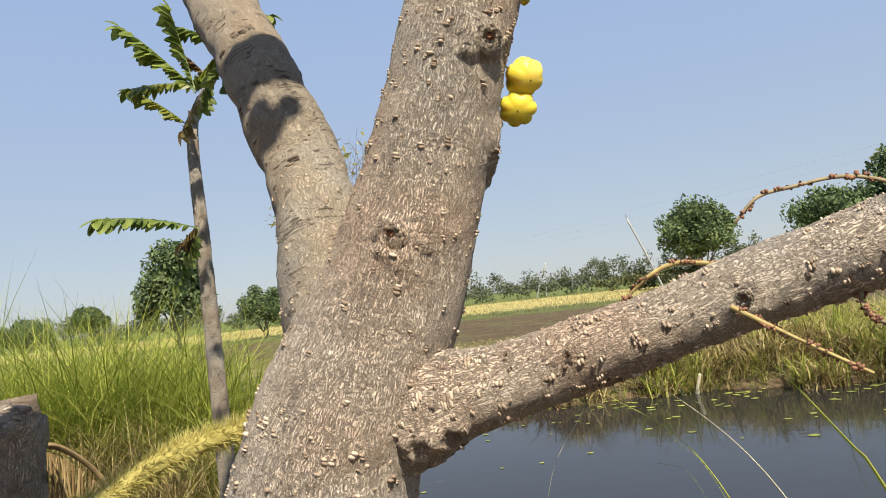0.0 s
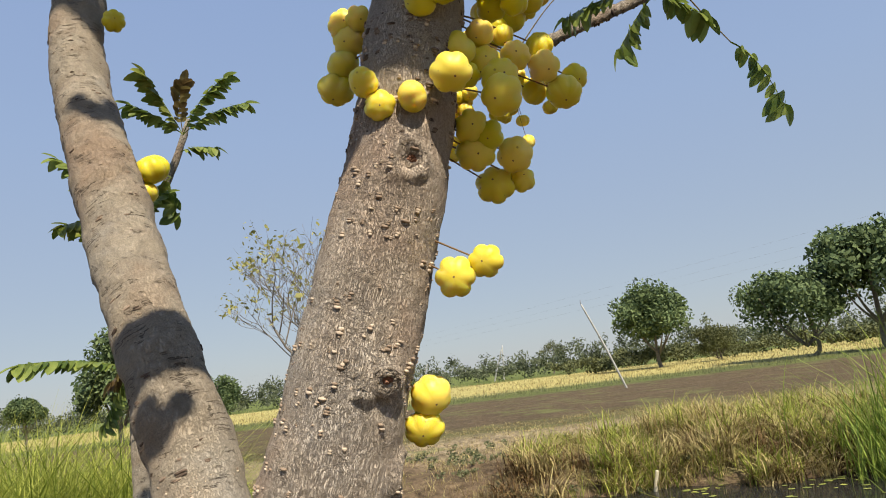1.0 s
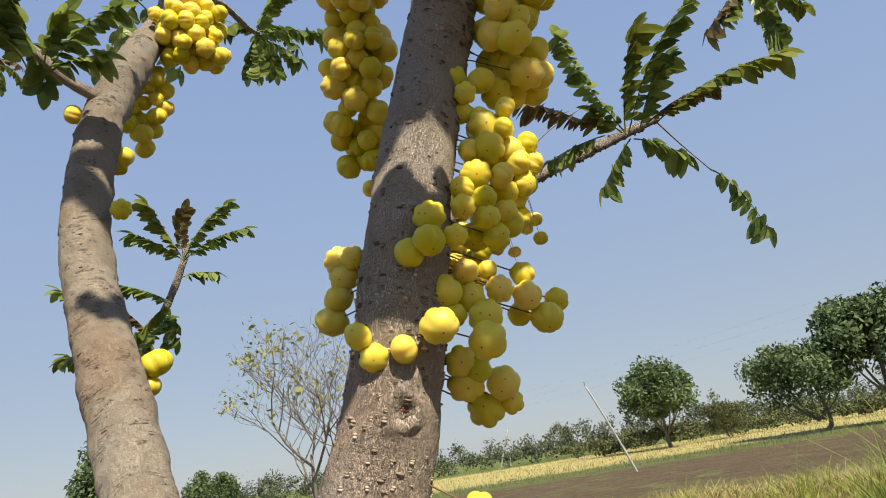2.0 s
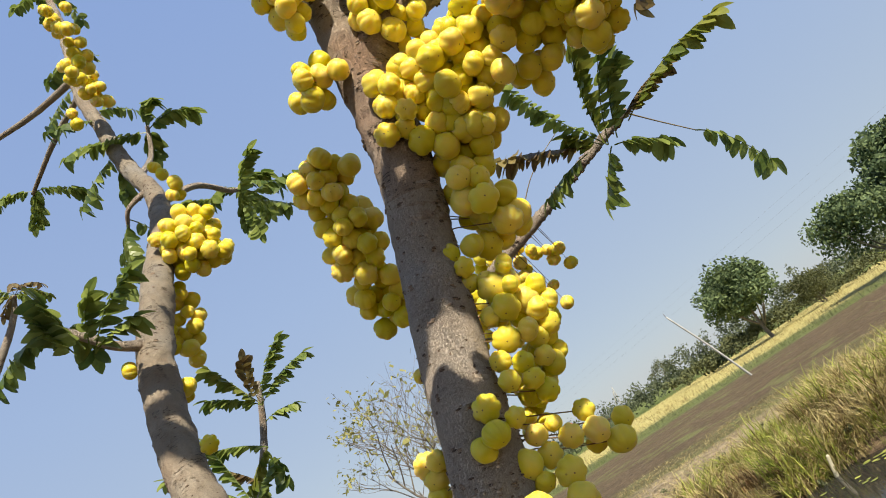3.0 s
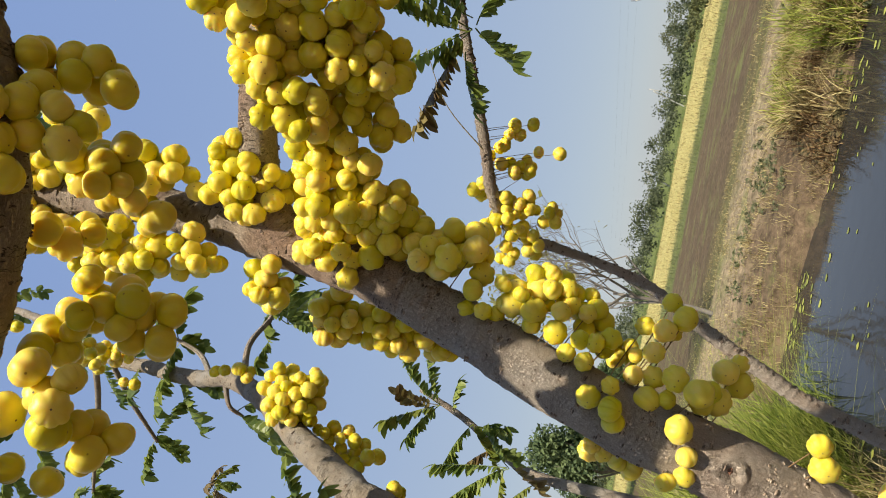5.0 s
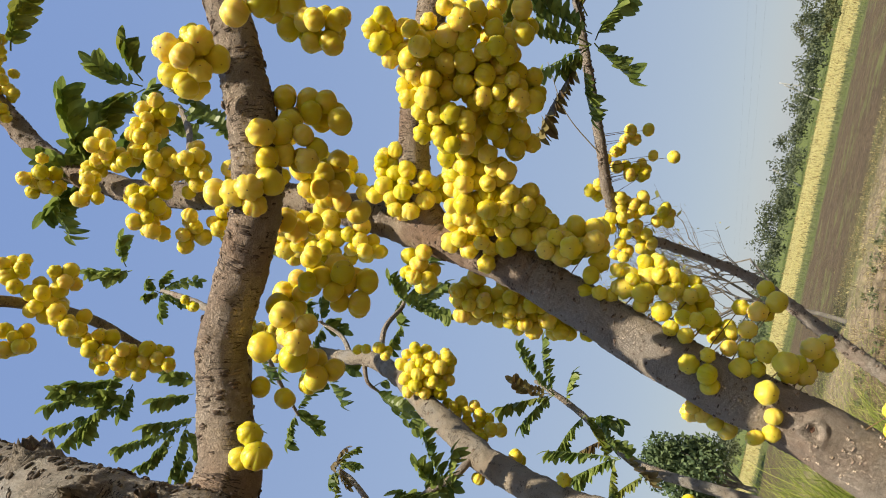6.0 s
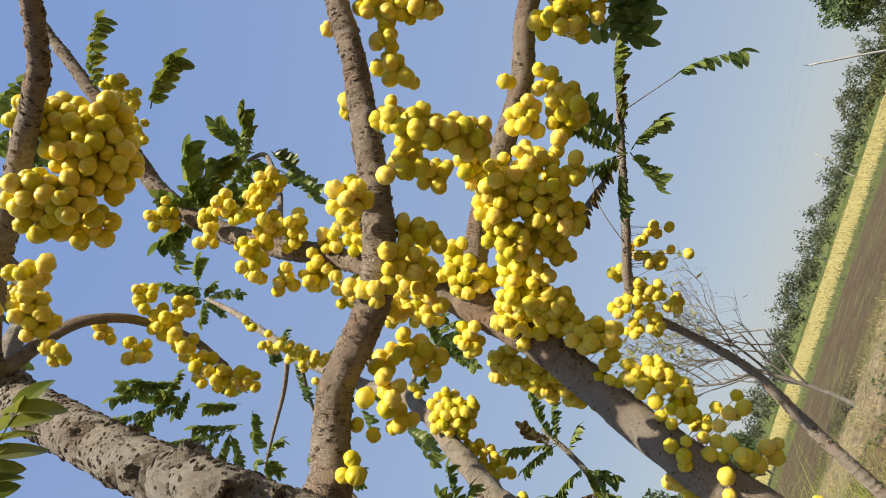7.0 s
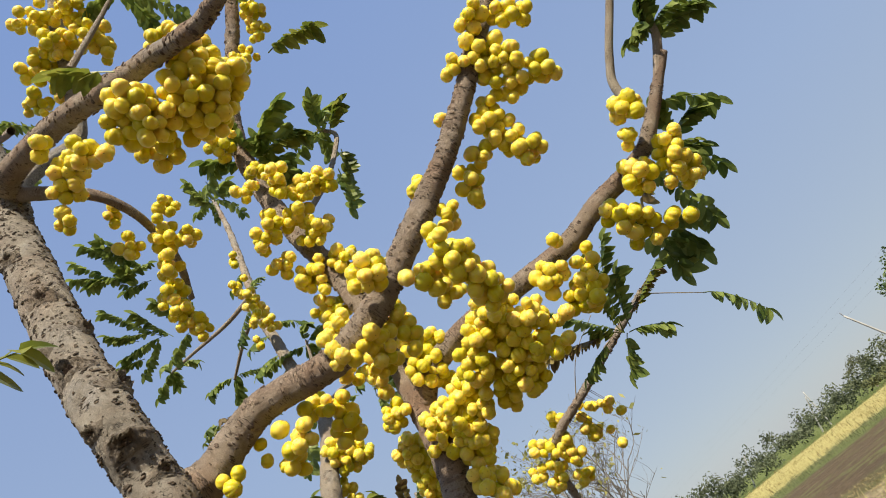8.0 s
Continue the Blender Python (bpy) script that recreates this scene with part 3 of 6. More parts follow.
def leaf_data(base, out, length, pairs, rng, droop=0.5, size=1.0):
    """A feathery leaf: a thin arching stalk with pairs of folded oval leaflets."""
    out = Vector(out).normalized()
    side = out.cross(Vector((0, 0, 1)))
    side = side.normalized() if side.length > 0.05 else Vector((1, 0, 0))
    verts, faces = [], []
    stalk = []
    pairs = int(round(pairs * 1.35))
    for i in range(pairs + 3):
        t = i / (pairs + 2)
        p = Vector(base) + out * length * t + Vector((0, 0, -1)) * droop * length * t * t + side * 0.05 * length * math.sin(3 * t)
        stalk.append(p)
    for i in range(len(stalk) - 1):
        d = (stalk[i + 1] - stalk[i]).normalized()
        n = d.cross(side).normalized()
        k = len(verts)
        w = 0.0016 * (1.2 - i / len(stalk)) * size
        for q in (stalk[i], stalk[i + 1]):
            verts += [q + side * w, q - side * 0.5 * w + n * 0.86 * w, q - side * 0.5 * w - n * 0.86 * w]
        faces += [(k, k + 1, k + 4, k + 3), (k + 1, k + 2, k + 5, k + 4), (k + 2, k, k + 3, k + 5)]

    def leaflet(p, d, up, l, w):
        s = d.cross(up).normalized()
        k = len(verts)
        curl = 0.16 + 0.2 * rng.rand()
        prof = ((0.0, 0.15), (0.2, 0.88), (0.48, 1.0), (0.78, 0.74), (0.94, 0.34), (1.0, 0.03))
        for t, q in prof:
            c = p + d * l * t - up * l * curl * t * t
            lift = up * w * 0.28 * q
            verts.extend([c + s * w * q + lift, c, c - s * w * q + lift])
        for i in range(len(prof) - 1):
            a = k + 3 * i
            faces.extend([(a, a + 1, a + 4, a + 3), (a + 1, a + 2, a + 5, a + 4)])

    for i in range(2, len(stalk)):
        t = i / (len(stalk) - 1)
        d = (stalk[i] - stalk[i - 1]).normalized()
        up = side.cross(d).normalized()
        grow = (0.55 + 0.9 * t - 0.35 * t * t) * size
        l = 0.031 * grow * (0.72 + 0.5 * rng.rand())
        for sgn in (1, -1):
            tip = (side * sgn * (0.85 + 0.2 * rng.rand()) + d * (0.55 + 0.25 * rng.rand()) - up * (0.35 + 0.75 * rng.rand()) + Vector(rng.normal(0, 0.14, 3))).normalized()
            leaflet(stalk[i], tip, (up + Vector(rng.normal(0, 0.2, 3))).normalized(), l * 1.2, l * 0.38)
    d = (stalk[-1] - stalk[-2]).normalized()
    leaflet(stalk[-1], d, side.cross(d).normalized(), 0.045 * size, 0.012 * size)
    return verts, faces


leaf_rng = np.random.RandomState(5)


def leaf(on, base, out, length, pairs=9, droop=0.5, size=1.0, mat=None, label=""):
    v, f = leaf_data(base, out, length, pairs, leaf_rng, droop, size)
    return mesh_object("leaf", v, f, mat or LEAF, on, label)


def leaves_between(on, rows, size=1.0, mats=None, droop=0.25):
    """Feathery leaves, each from a base to a tip; the stalk arches and comes down on the tip."""
    for i, (a, b) in enumerate(rows):
        way = Vector(b) - Vector(a)
        length = way.length
        way.z += droop * length
        pairs = max(5, min(11, int(round(length / (0.018 * size)))))
        leaf(on, a, way, way.length, pairs, droop * length / way.length, size * (0.9 + 0.25 * leaf_rng.rand()), (mats or (LEAF,))[i % len(mats or (LEAF,))])


def sprig(on, points, count, length, pairs=8, size=1.0, mat=None, spread=1.0, droop=0.55, bark=None, lift=0.25):
    """A twig from rows of (x, y, z, radius), with a fan of feathery leaves at its end."""
    b, _ = branch("twig", points, bark or BARK, on, "knobbly twig", 10, 0.008, 0.0006)
    tip = Vector(points[-1][:3])
    ahead = (tip - Vector(points[-2][:3])).normalized()
    for i in range(count):
        a = 2 * math.pi * (i + 0.6 * leaf_rng.rand()) / count
        out = ahead * (0.35 + 0.5 * leaf_rng.rand()) + Vector((math.cos(a), math.sin(a), lift + 0.3 * leaf_rng.normal())) * spread
        start = tip - ahead * 0.03 * leaf_rng.rand()
        leaf(on, start, out, length * (0.65 + 0.5 * leaf_rng.rand()), pairs, droop * (0.5 + leaf_rng.rand()), size, mat)
    return b


def blades(name, rows, width, mat, label, category, parent=None, bend=0.35, seg=5, seed=7, lean=0.25):
    """Grass: rows of (x, y, z, height), each a tapering, folded, bending blade; one mesh."""
    rng = np.random.RandomState(seed)
    verts, faces = [], []
    for x, y, z, h in rows:
        a, k = rng.rand() * 6.28, len(verts)
        d = np.array([math.cos(a), math.sin(a), 0])
        s = np.array([-d[1], d[0], 0])
        l0, b0 = rng.normal(0, lean), bend * (0.3 + 1.2 * rng.rand())
        for i in range(seg + 1):
            t = i / seg
            p = np.array([x, y, z]) + d * h * (l0 * t + b0 * t * t) + np.array([0, 0, h * (t - 0.35 * b0 * t * t)])
            q = width * (1 - t ** 1.5) * (0.6 + 0.4 * min(1, 3 * t)) + width * 0.03
            verts.extend([p - s * q, p + d * q * 0.35, p + s * q])
        for i in range(seg):
            b = k + 3 * i
            faces.extend([(b, b + 1, b + 4, b + 3), (b + 1, b + 2, b + 5, b + 4)])
    ob = mesh_object(name, verts, faces, mat)
    return tagged(ob, label, category, kind="stuff")


def crown_data(centre, size, count, leaf_size, rng, clumps=26):
    """Leaf clumps round a centre: uneven outline, gaps between the clumps."""
    verts, faces = [], []
    cs = []
    for _ in range(clumps):
        d = rng.normal(size=3)
        d /= np.linalg.norm(d)
        if d[2] < -0.55:
            d[2] *= -0.6
        cs.append((np.array(centre) + d * np.array(size) * (0.42 + 0.42 * rng.rand()), 0.27 + 0.22 * rng.rand()))
    per = max(1, count // clumps)
    for c, r in cs:
        for _ in range(per):
            d = rng.normal(size=3)
            d *= rng.rand() ** 0.45 / np.linalg.norm(d)
            p = c + d * np.array(size) * r
            a = rng.normal(size=3)
            a /= np.linalg.norm(a)
            b = np.cross(a, rng.normal(size=3))
            b /= np.linalg.norm(b)
            s = leaf_size * (0.5 + rng.rand())
            k = len(verts)
            verts.extend([p - a * s, p + b * s * 0.5, p + a * s, p - b * s * 0.5])
            faces.append((k, k + 1, k + 2, k + 3))
    return verts, faces


def far_tree(name, x, y, height, wide, label, category="tree", mat=None, seed=1, trunk_share=0.28, count=12000, z=0.0, leaf_size=0.115):
    """A field tree: tapered trunk, limbs and a clumpy crown."""
    rng = np.random.RandomState(seed)
    root = thing(name, label, category)
    base = height * trunk_share
    tv, tf, tuv, _ = tube_data([(x, y, z - 0.2, 0.05 * height * 0.55), (x + 0.05 * wide * rng.normal(), y, z + base, 0.045 * height * 0.45), (x, y, z + height * 0.7, 0.02 * height * 0.4)], 10, 0.25)
    mesh_object("trunk", tv, tf, FAR_WOOD, root, "", True)
    for i in range(6):
        a = i * 1.05 + rng.rand()
        e = (x + math.cos(a) * wide * 0.3, y + math.sin(a) * wide * 0.3, z + height * (0.55 + 0.25 * rng.rand()), 0.01 * height * 0.4)
        lv, lf, _, _ = tube_data([(x, y, z + base * 0.9, 0.03 * height * 0.4), (0.5 * (x + e[0]), 0.5 * (y + e[1]), z + base + 0.35 * (e[2] - z - base), 0.02 * height * 0.4), e], 7, 0.25)
        mesh_object("limb", lv, lf, FAR_WOOD, root, "", True)
    v, f = crown_data((x, y, z + height * (0.5 + trunk_share / 2)), (wide / 2, wide / 2, height * (0.5 - trunk_share / 2)), count, leaf_size * height / 5, rng)
    mesh_object("crown", v, f, mat or FAR_LEAF, root)
    return root


# ---- the ground: one sheet with the pond's basin in it ----
WATER_Z = -0.45


def shore(x, y):
    """How far inside the pond a place lies; below zero on land."""
    far = 9.55 - 0.05 * x - 0.012 * max(0.0, x) ** 2
    left = x + 1.25 + 0.28 * (y - 2.0) * (1 if y > 2 else 0)
    n = 0.35 * noise.noise(Vector((x * 0.9, y * 0.9, 0))) + 0.15 * noise.noise(Vector((x * 3, y * 3, 4)))
    return min(far - y, y - 1.0, left) + n


def ground_z(x, y):
    if not (-14 < x < 16 and -3 < y < 16):
        return 0.0
    d = shore(x, y)
    if d < 0:
        t, step = min(1.0, -d / 3.6), min(1.0, -d / 0.35)
        z = WATER_Z + 0.20 * step * step * (3 - 2 * step) + (-WATER_Z - 0.20) * (1 - (1 - t) ** 2)
    else:
        z = WATER_Z - 0.5 * min(1.0, d / 1.5)
    rough = 0.08 * noise.noise(Vector((x * 1.7, y * 1.7, 1))) + 0.05 * noise.noise(Vector((x * 5, y * 5, 2))) + 0.03 * noise.noise(Vector((x * 13, y * 13, 5)))
    edge = min(1.0, (16 - y) / 2, (y + 3) / 2, (x + 14) / 2, (16 - x) / 2)
    return z + rough * max(0.0, edge)


xs = sorted(set([-1500, -600, -250, -120, -60, -35, -22] + list(np.round(np.arange(-14, 16.01, 0.14), 3)) + [22, 35, 60, 120, 250, 600, 1500]))
ys = sorted(set([-1500, -400, -100, -30, -10, -5] + list(np.round(np.arange(-3, 16.01, 0.12), 3)) + [18, 21, 25, 30, 36, 44, 52, 62, 75, 90, 110, 150, 250, 600, 2000]))
gv = [(x, y, ground_z(x, y)) for y in ys for x in xs]
gn = len(xs)
gf = [(j * gn + i, j * gn + i + 1, (j + 1) * gn + i + 1, (j + 1) * gn + i) for j in range(len(ys) - 1) for i in range(gn - 1)]
ground = mesh_object("ground", gv, gf, GROUND, smooth=True)
tagged(ground, "bare brown soil, ploughed field and a ripe yellow field strip beyond", "ground", kind="structure")
water = mesh_object("water", [(-6, 0.6, WATER_Z), (14, 0.6, WATER_Z), (14, 13, WATER_Z), (-6, 13, WATER_Z)], [(0, 1, 2, 3)], WATER)
tagged(water, "still dark pond water mirroring sky and dry bank", "water", kind="structure")

# ---- star gooseberry tree: trunk with three limbs ----
tree = thing("star_gooseberry_tree", "grey-barked star gooseberry tree crowded with ripe yellow ribbed fruit", "fruit tree", "star gooseberry trees")

STEM = [(-0.12, 0.44, -0.05, 0.105), (-0.10, 0.435, 0.35, 0.088), (-0.07, 0.43, 0.75, 0.074), (-0.04, 0.428, 1.0, 0.066),
        (0.0, 0.428, 1.10, 0.060), (0.03, 0.427, 1.16, 0.051), (0.055, 0.426, 1.225, 0.0455), (0.082, 0.425, 1.304, 0.0418), (0.108, 0.425, 1.38, 0.0395),
        (0.135, 0.426, 1.465, 0.0365), (0.153, 0.430, 1.55, 0.0350), (0.172, 0.448, 1.64, 0.0338), (0.195, 0.475, 1.73, 0.0328), (0.225, 0.488, 1.83, 0.0320)]
trunk, trunk_frame = branch("trunk", STEM, BARK, tree, "grey-brown trunk, finely fissured and warty", 72, 0.0032, 0.0022,
                            [(0.040, 0.372, 1.184, 0.016, 0.005), (0.116, 0.382, 1.312, 0.017, 0.006), (0.143, 0.390, 1.449, 0.015, 0.005),
                             (0.11, 0.43, 1.25, 0.020, 0.006), (0.17, 0.40, 1.60, 0.009, 0.003)])
knots(trunk, trunk_frame, [(0.040, 0.372, 1.184, 0.0085), (0.116, 0.382, 1.312, 0.0095), (0.143, 0.390, 1.449, 0.009), (0.17, 0.40, 1.60, 0.006)], BARK, BUD, 1.2, 0.5)
lenticels(trunk, trunk_frame, 800, 0.0027, LENTICEL, 0.52, 0.86, np.random.RandomState(1), 0.60, 1.0)
lenticels(trunk, trunk_frame, 1000, 0.0034, LENTICEL, 0.30, 0.58, np.random.RandomState(2), 0.55, 0.85)
lenticels(trunk, trunk_frame, 420, 0.0024, LENTICEL_DARK, 0.80, 1.0, np.random.RandomState(4), 0.5, 1.4)

LIMB_M = [(0.212, 0.483, 1.785, 0.0318), (0.225, 0.488, 1.83, 0.0322), (0.243, 0.490, 1.91, 0.0318), (0.254, 0.498, 2.02, 0.0300), (0.266, 0.500, 2.15, 0.0275),
          (0.266, 0.503, 2.26, 0.0255), (0.248, 0.510, 2.40, 0.0245), (0.222, 0.515, 2.58, 0.0245), (0.214, 0.52, 2.75, 0.0240), (0.236, 0.52, 2.93, 0.0235),
          (0.30, 0.52, 3.06, 0.022), (0.36, 0.52, 3.15, 0.0205), (0.44, 0.52, 3.28, 0.019), (0.55, 0.52, 3.48, 0.016), (0.66, 0.53, 3.70, 0.012)]
limb_m, limb_m_frame = branch("limb", LIMB_M, BARK_TAN, tree, "ringed reddish-brown limb", 40, 0.005, 0.0032, [(0.25, 0.47, 2.55, 0.012, 0.005), (0.24, 0.49, 2.28, 0.012, 0.004)], 0.0014)
lenticels(limb_m, limb_m_frame, 900, 0.0036, LENTICEL_DARK, 0.0, 0.95, np.random.RandomState(6), 0.5, 1.2)

LIMB_L = [(-0.005, 0.44, 1.06, 0.044), (-0.018, 0.45, 1.139, 0.042), (-0.032, 0.475, 1.211, 0.0355), (-0.046, 0.498, 1.255, 0.0335), (-0.068, 0.515, 1.315, 0.0325), (-0.100, 0.545, 1.385, 0.0315),
          (-0.138, 0.60, 1.45, 0.0335), (-0.178, 0.645, 1.54, 0.034), (-0.232, 0.71, 1.66, 0.0325), (-0.265, 0.755, 1.76, 0.0315), (-0.278, 0.79, 1.855, 0.0315), (-0.283, 0.83, 1.96, 0.031),
          (-0.276, 0.875, 2.055, 0.0305), (-0.266, 0.94, 2.165, 0.0285), (-0.268, 1.08, 2.34, 0.026), (-0.30, 1.20, 2.51, 0.0225), (-0.365, 1.28, 2.70, 0.0218), (-0.412, 1.37, 2.89, 0.0215),
          (-0.475, 1.48, 3.13, 0.020), (-0.51, 1.60, 3.35, 0.0195), (-0.55, 1.72, 3.55, 0.018), (-0.60, 1.90, 3.93, 0.016), (-0.68, 2.10, 4.35, 0.010)]
limb_l, limb_l_frame = branch("limb", LIMB_L, BARK_PALE, tree, "pale smooth grey limb with bumps", 44, 0.005, 0.0036,
                              [(-0.02, 0.47, 1.33, 0.014, 0.006), (-0.255, 0.73, 1.62, 0.013, 0.006), (-0.055, 0.515, 1.40, 0.012, -0.002), (-0.16, 0.61, 1.56, 0.018, 0.005)])
lenticels(limb_l, limb_l_frame, 320, 0.0020, LENTICEL, 0.012, 0.055, np.random.RandomState(17), 0.45, 0.6)
lenticels(limb_l, limb_l_frame, 420, 0.0026, LENTICEL_DARK, 0.05, 0.6, np.random.RandomState(7), 0.35, 1.8)

LIMB_R = [(-0.02, 0.435, 1.06, 0.040), (0.025, 0.425, 1.068, 0.041), (0.052, 0.412, 1.077, 0.0345), (0.080, 0.402, 1.082, 0.0275), (0.110, 0.396, 1.089, 0.0245), (0.138, 0.390, 1.096, 0.0236),
          (0.190, 0.375, 1.111, 0.0218), (0.238, 0.360, 1.127, 0.0222), (0.281, 0.345, 1.140, 0.0232), (0.315, 0.33, 1.151, 0.0230), (0.40, 0.29, 1.18, 0.021), (0.52, 0.22, 1.24, 0.018), (0.66, 0.12, 1.33, 0.014), (0.78, 0.02, 1.42, 0.006)]
limb_r, limb_r_frame = branch("limb", LIMB_R, BARK, tree, "grey-brown side limb with wrinkled collar", 52, 0.0032, 0.0018,
                              [(0.138, 0.368, 1.103, 0.009, 0.0012), (0.236, 0.338, 1.128, 0.012, 0.0016), (0.062, 0.385, 1.06, 0.012, 0.006), (0.04, 0.385, 1.05, 0.012, 0.006), (0.05, 0.39, 1.09, 0.010, 0.005)], 0.0006, (0.085, 0.0042))
knots(limb_r, limb_r_frame, [(0.138, 0.368, 1.103, 0.0055), (0.236, 0.338, 1.128, 0.0065), (0.10, 0.375, 1.108, 0.004)], BARK, BUD, 1.0, 0.8)
lenticels(limb_r, limb_r_frame, 1000, 0.0027, LENTICEL, 0.12, 0.75, np.random.RandomState(8), 0.6, 0.8)
lenticels(limb_r, limb_r_frame, 160, 0.0026, LENTICEL, 0.04, 0.13, np.random.RandomState(18), 0.5, 1.5)
lenticels(limb_r, limb_r_frame, 160, 0.0020, LENTICEL_DARK, 0.05, 0.75, np.random.RandomState(9), 0.5, 1.2)

LIMB_Q = [(0.245, 0.492, 1.97, 0.026), (0.30, 0.487, 2.02, 0.0245), (0.39, 0.480, 2.04, 0.0230), (0.50, 0.480, 2.04, 0.0225), (0.60, 0.480, 2.030, 0.0220), (0.70, 0.480, 2.027, 0.0215), (0.785, 0.480, 2.046, 0.020), (0.862, 0.480, 2.052, 0.0180),
          (0.937, 0.480, 2.072, 0.0160), (1.033, 0.480, 2.146, 0.0118), (1.09, 0.48, 2.19, 0.0085)]
limb_q, limb_q_frame = branch("limb", LIMB_Q, BARK_TAN, tree, "outward-reaching brown limb", 28, 0.006, 0.0016)
lenticels(limb_q, limb_q_frame, 420, 0.0036, LENTICEL_DARK, 0.0, 0.95, np.random.RandomState(10), 0.45, 1.6)

axis_m = np.vstack([trunk_frame[0], limb_m_frame[0]])

# fruit seated on the stem, from the lowest pair upwards
single_fruit = [
    (0.263, 0.49, 1.737, 0.014), (0.28, 0.49, 1.763, 0.015), (0.265, 0.5, 1.777, 0.014), (0.293, 0.475, 1.745, 0.015),
    (0.266, 0.49, 1.805, 0.015), (0.102, 0.45, 1.583, 0.012), (0.115, 0.44, 1.581, 0.01), (0.105, 0.45, 1.569, 0.012),
    (0.098, 0.455, 1.553, 0.012), (0.09, 0.46, 1.536, 0.013), (0.163, 0.404, 1.372, 0.013), (0.184, 0.404, 1.38, 0.011),
    (0.137, 0.44, 1.298, 0.0135), (0.130, 0.445, 1.277, 0.0128), (0.132, 0.5, 1.664, 0.008),
]
fruits(trunk, single_fruit)
stalks(trunk, single_fruit, trunk_frame[0])
single_fruit = [
    (0.118, 0.388, 1.506, 0.01), (0.127, 0.392, 1.49, 0.01), (0.149, 0.387, 1.492, 0.01), (0.176, 0.383, 1.504, 0.013),
    (0.209, 0.4, 1.491, 0.014), (0.212, 0.42, 1.513, 0.013), (0.183, 0.42, 1.536, 0.014), (0.189, 0.42, 1.517, 0.009),
    (0.204, 0.435, 1.533, 0.011), (0.188, 0.435, 1.484, 0.012), (0.199, 0.44, 1.477, 0.012), (0.19, 0.445, 1.468, 0.014),
    (0.219, 0.454, 1.465, 0.013), (0.203, 0.472, 1.448, 0.014), (0.224, 0.475, 1.451, 0.01), (0.203, 0.43, 1.553, 0.01),
    (0.228, 0.44, 1.537, 0.011), (0.25, 0.455, 1.55, 0.01), (0.25, 0.45, 1.53, 0.012), (0.264, 0.46, 1.512, 0.013),
    (0.276, 0.47, 1.527, 0.01), (0.244, 0.475, 1.521, 0.01), (0.221, 0.44, 1.554, 0.008),
]
fruits(trunk, single_fruit)
stalks(trunk, single_fruit, trunk_frame[0])
single_fruit = [
    (0.181, 0.4, 1.592, 0.012), (0.178, 0.388, 1.569, 0.012), (0.162, 0.395, 1.564, 0.011), (0.198, 0.398, 1.573, 0.009),
    (0.209, 0.42, 1.603, 0.01), (0.211, 0.43, 1.623, 0.01), (0.228, 0.43, 1.611, 0.01), (0.228, 0.43, 1.595, 0.01),
    (0.233, 0.44, 1.581, 0.011), (0.226, 0.445, 1.639, 0.013), (0.248, 0.45, 1.637, 0.011), (0.242, 0.455, 1.667, 0.014),
    (0.242, 0.465, 1.692, 0.015), (0.225, 0.455, 1.667, 0.01), (0.262, 0.47, 1.665, 0.013), (0.269, 0.48, 1.647, 0.012),
    (0.248, 0.465, 1.61, 0.01), (0.252, 0.47, 1.629, 0.011), (0.217, 0.455, 1.586, 0.011), (0.248, 0.467, 1.74, 0.012),
    (0.223, 0.464, 1.743, 0.012), (0.23, 0.454, 1.722, 0.01), (0.208, 0.459, 1.718, 0.012), (0.226, 0.465, 1.709, 0.01),
]
fruits(trunk, single_fruit)
stalks(trunk, single_fruit, trunk_frame[0])
fruits(limb_m, packed([
    (0.3, 0.458, 1.935, 0.02, 4), (0.303, 0.473, 1.883, 0.029, 6), (0.328, 0.478, 1.879, 0.02, 4), (0.257, 0.456, 1.915, 0.026, 8),
    (0.25, 0.464, 1.877, 0.018, 3), (0.318, 0.483, 1.852, 0.026, 9), (0.298, 0.483, 1.84, 0.018, 6), (0.351, 0.465, 1.946, 0.023, 8),
    (0.284, 0.495, 1.782, 0.029, 9), (0.295, 0.504, 1.756, 0.02, 4), (0.278, 0.45, 1.789, 0.017, 4),
], 0.0140, axis_m))
fruits(limb_m, packed([
    (0.256, 0.472, 1.687, 0.022, 8), (0.247, 0.476, 1.668, 0.018, 6), (0.27, 0.482, 1.658, 0.017, 6), (0.262, 0.487, 1.636, 0.017, 6),
    (0.247, 0.49, 1.612, 0.014, 5), (0.231, 0.49, 1.598, 0.012, 5), (0.206, 0.494, 1.565, 0.012, 4),
], 0.0108, axis_m))
fruits(limb_m, packed([
    (0.135, 0.60, 1.97, 0.036, 15), (0.13, 0.625, 1.92, 0.038, 18), (0.125, 0.65, 1.875, 0.036, 17), (0.12, 0.68, 1.83, 0.034, 14), (0.122, 0.70, 1.795, 0.024, 6),
], 0.0140, axis_m))
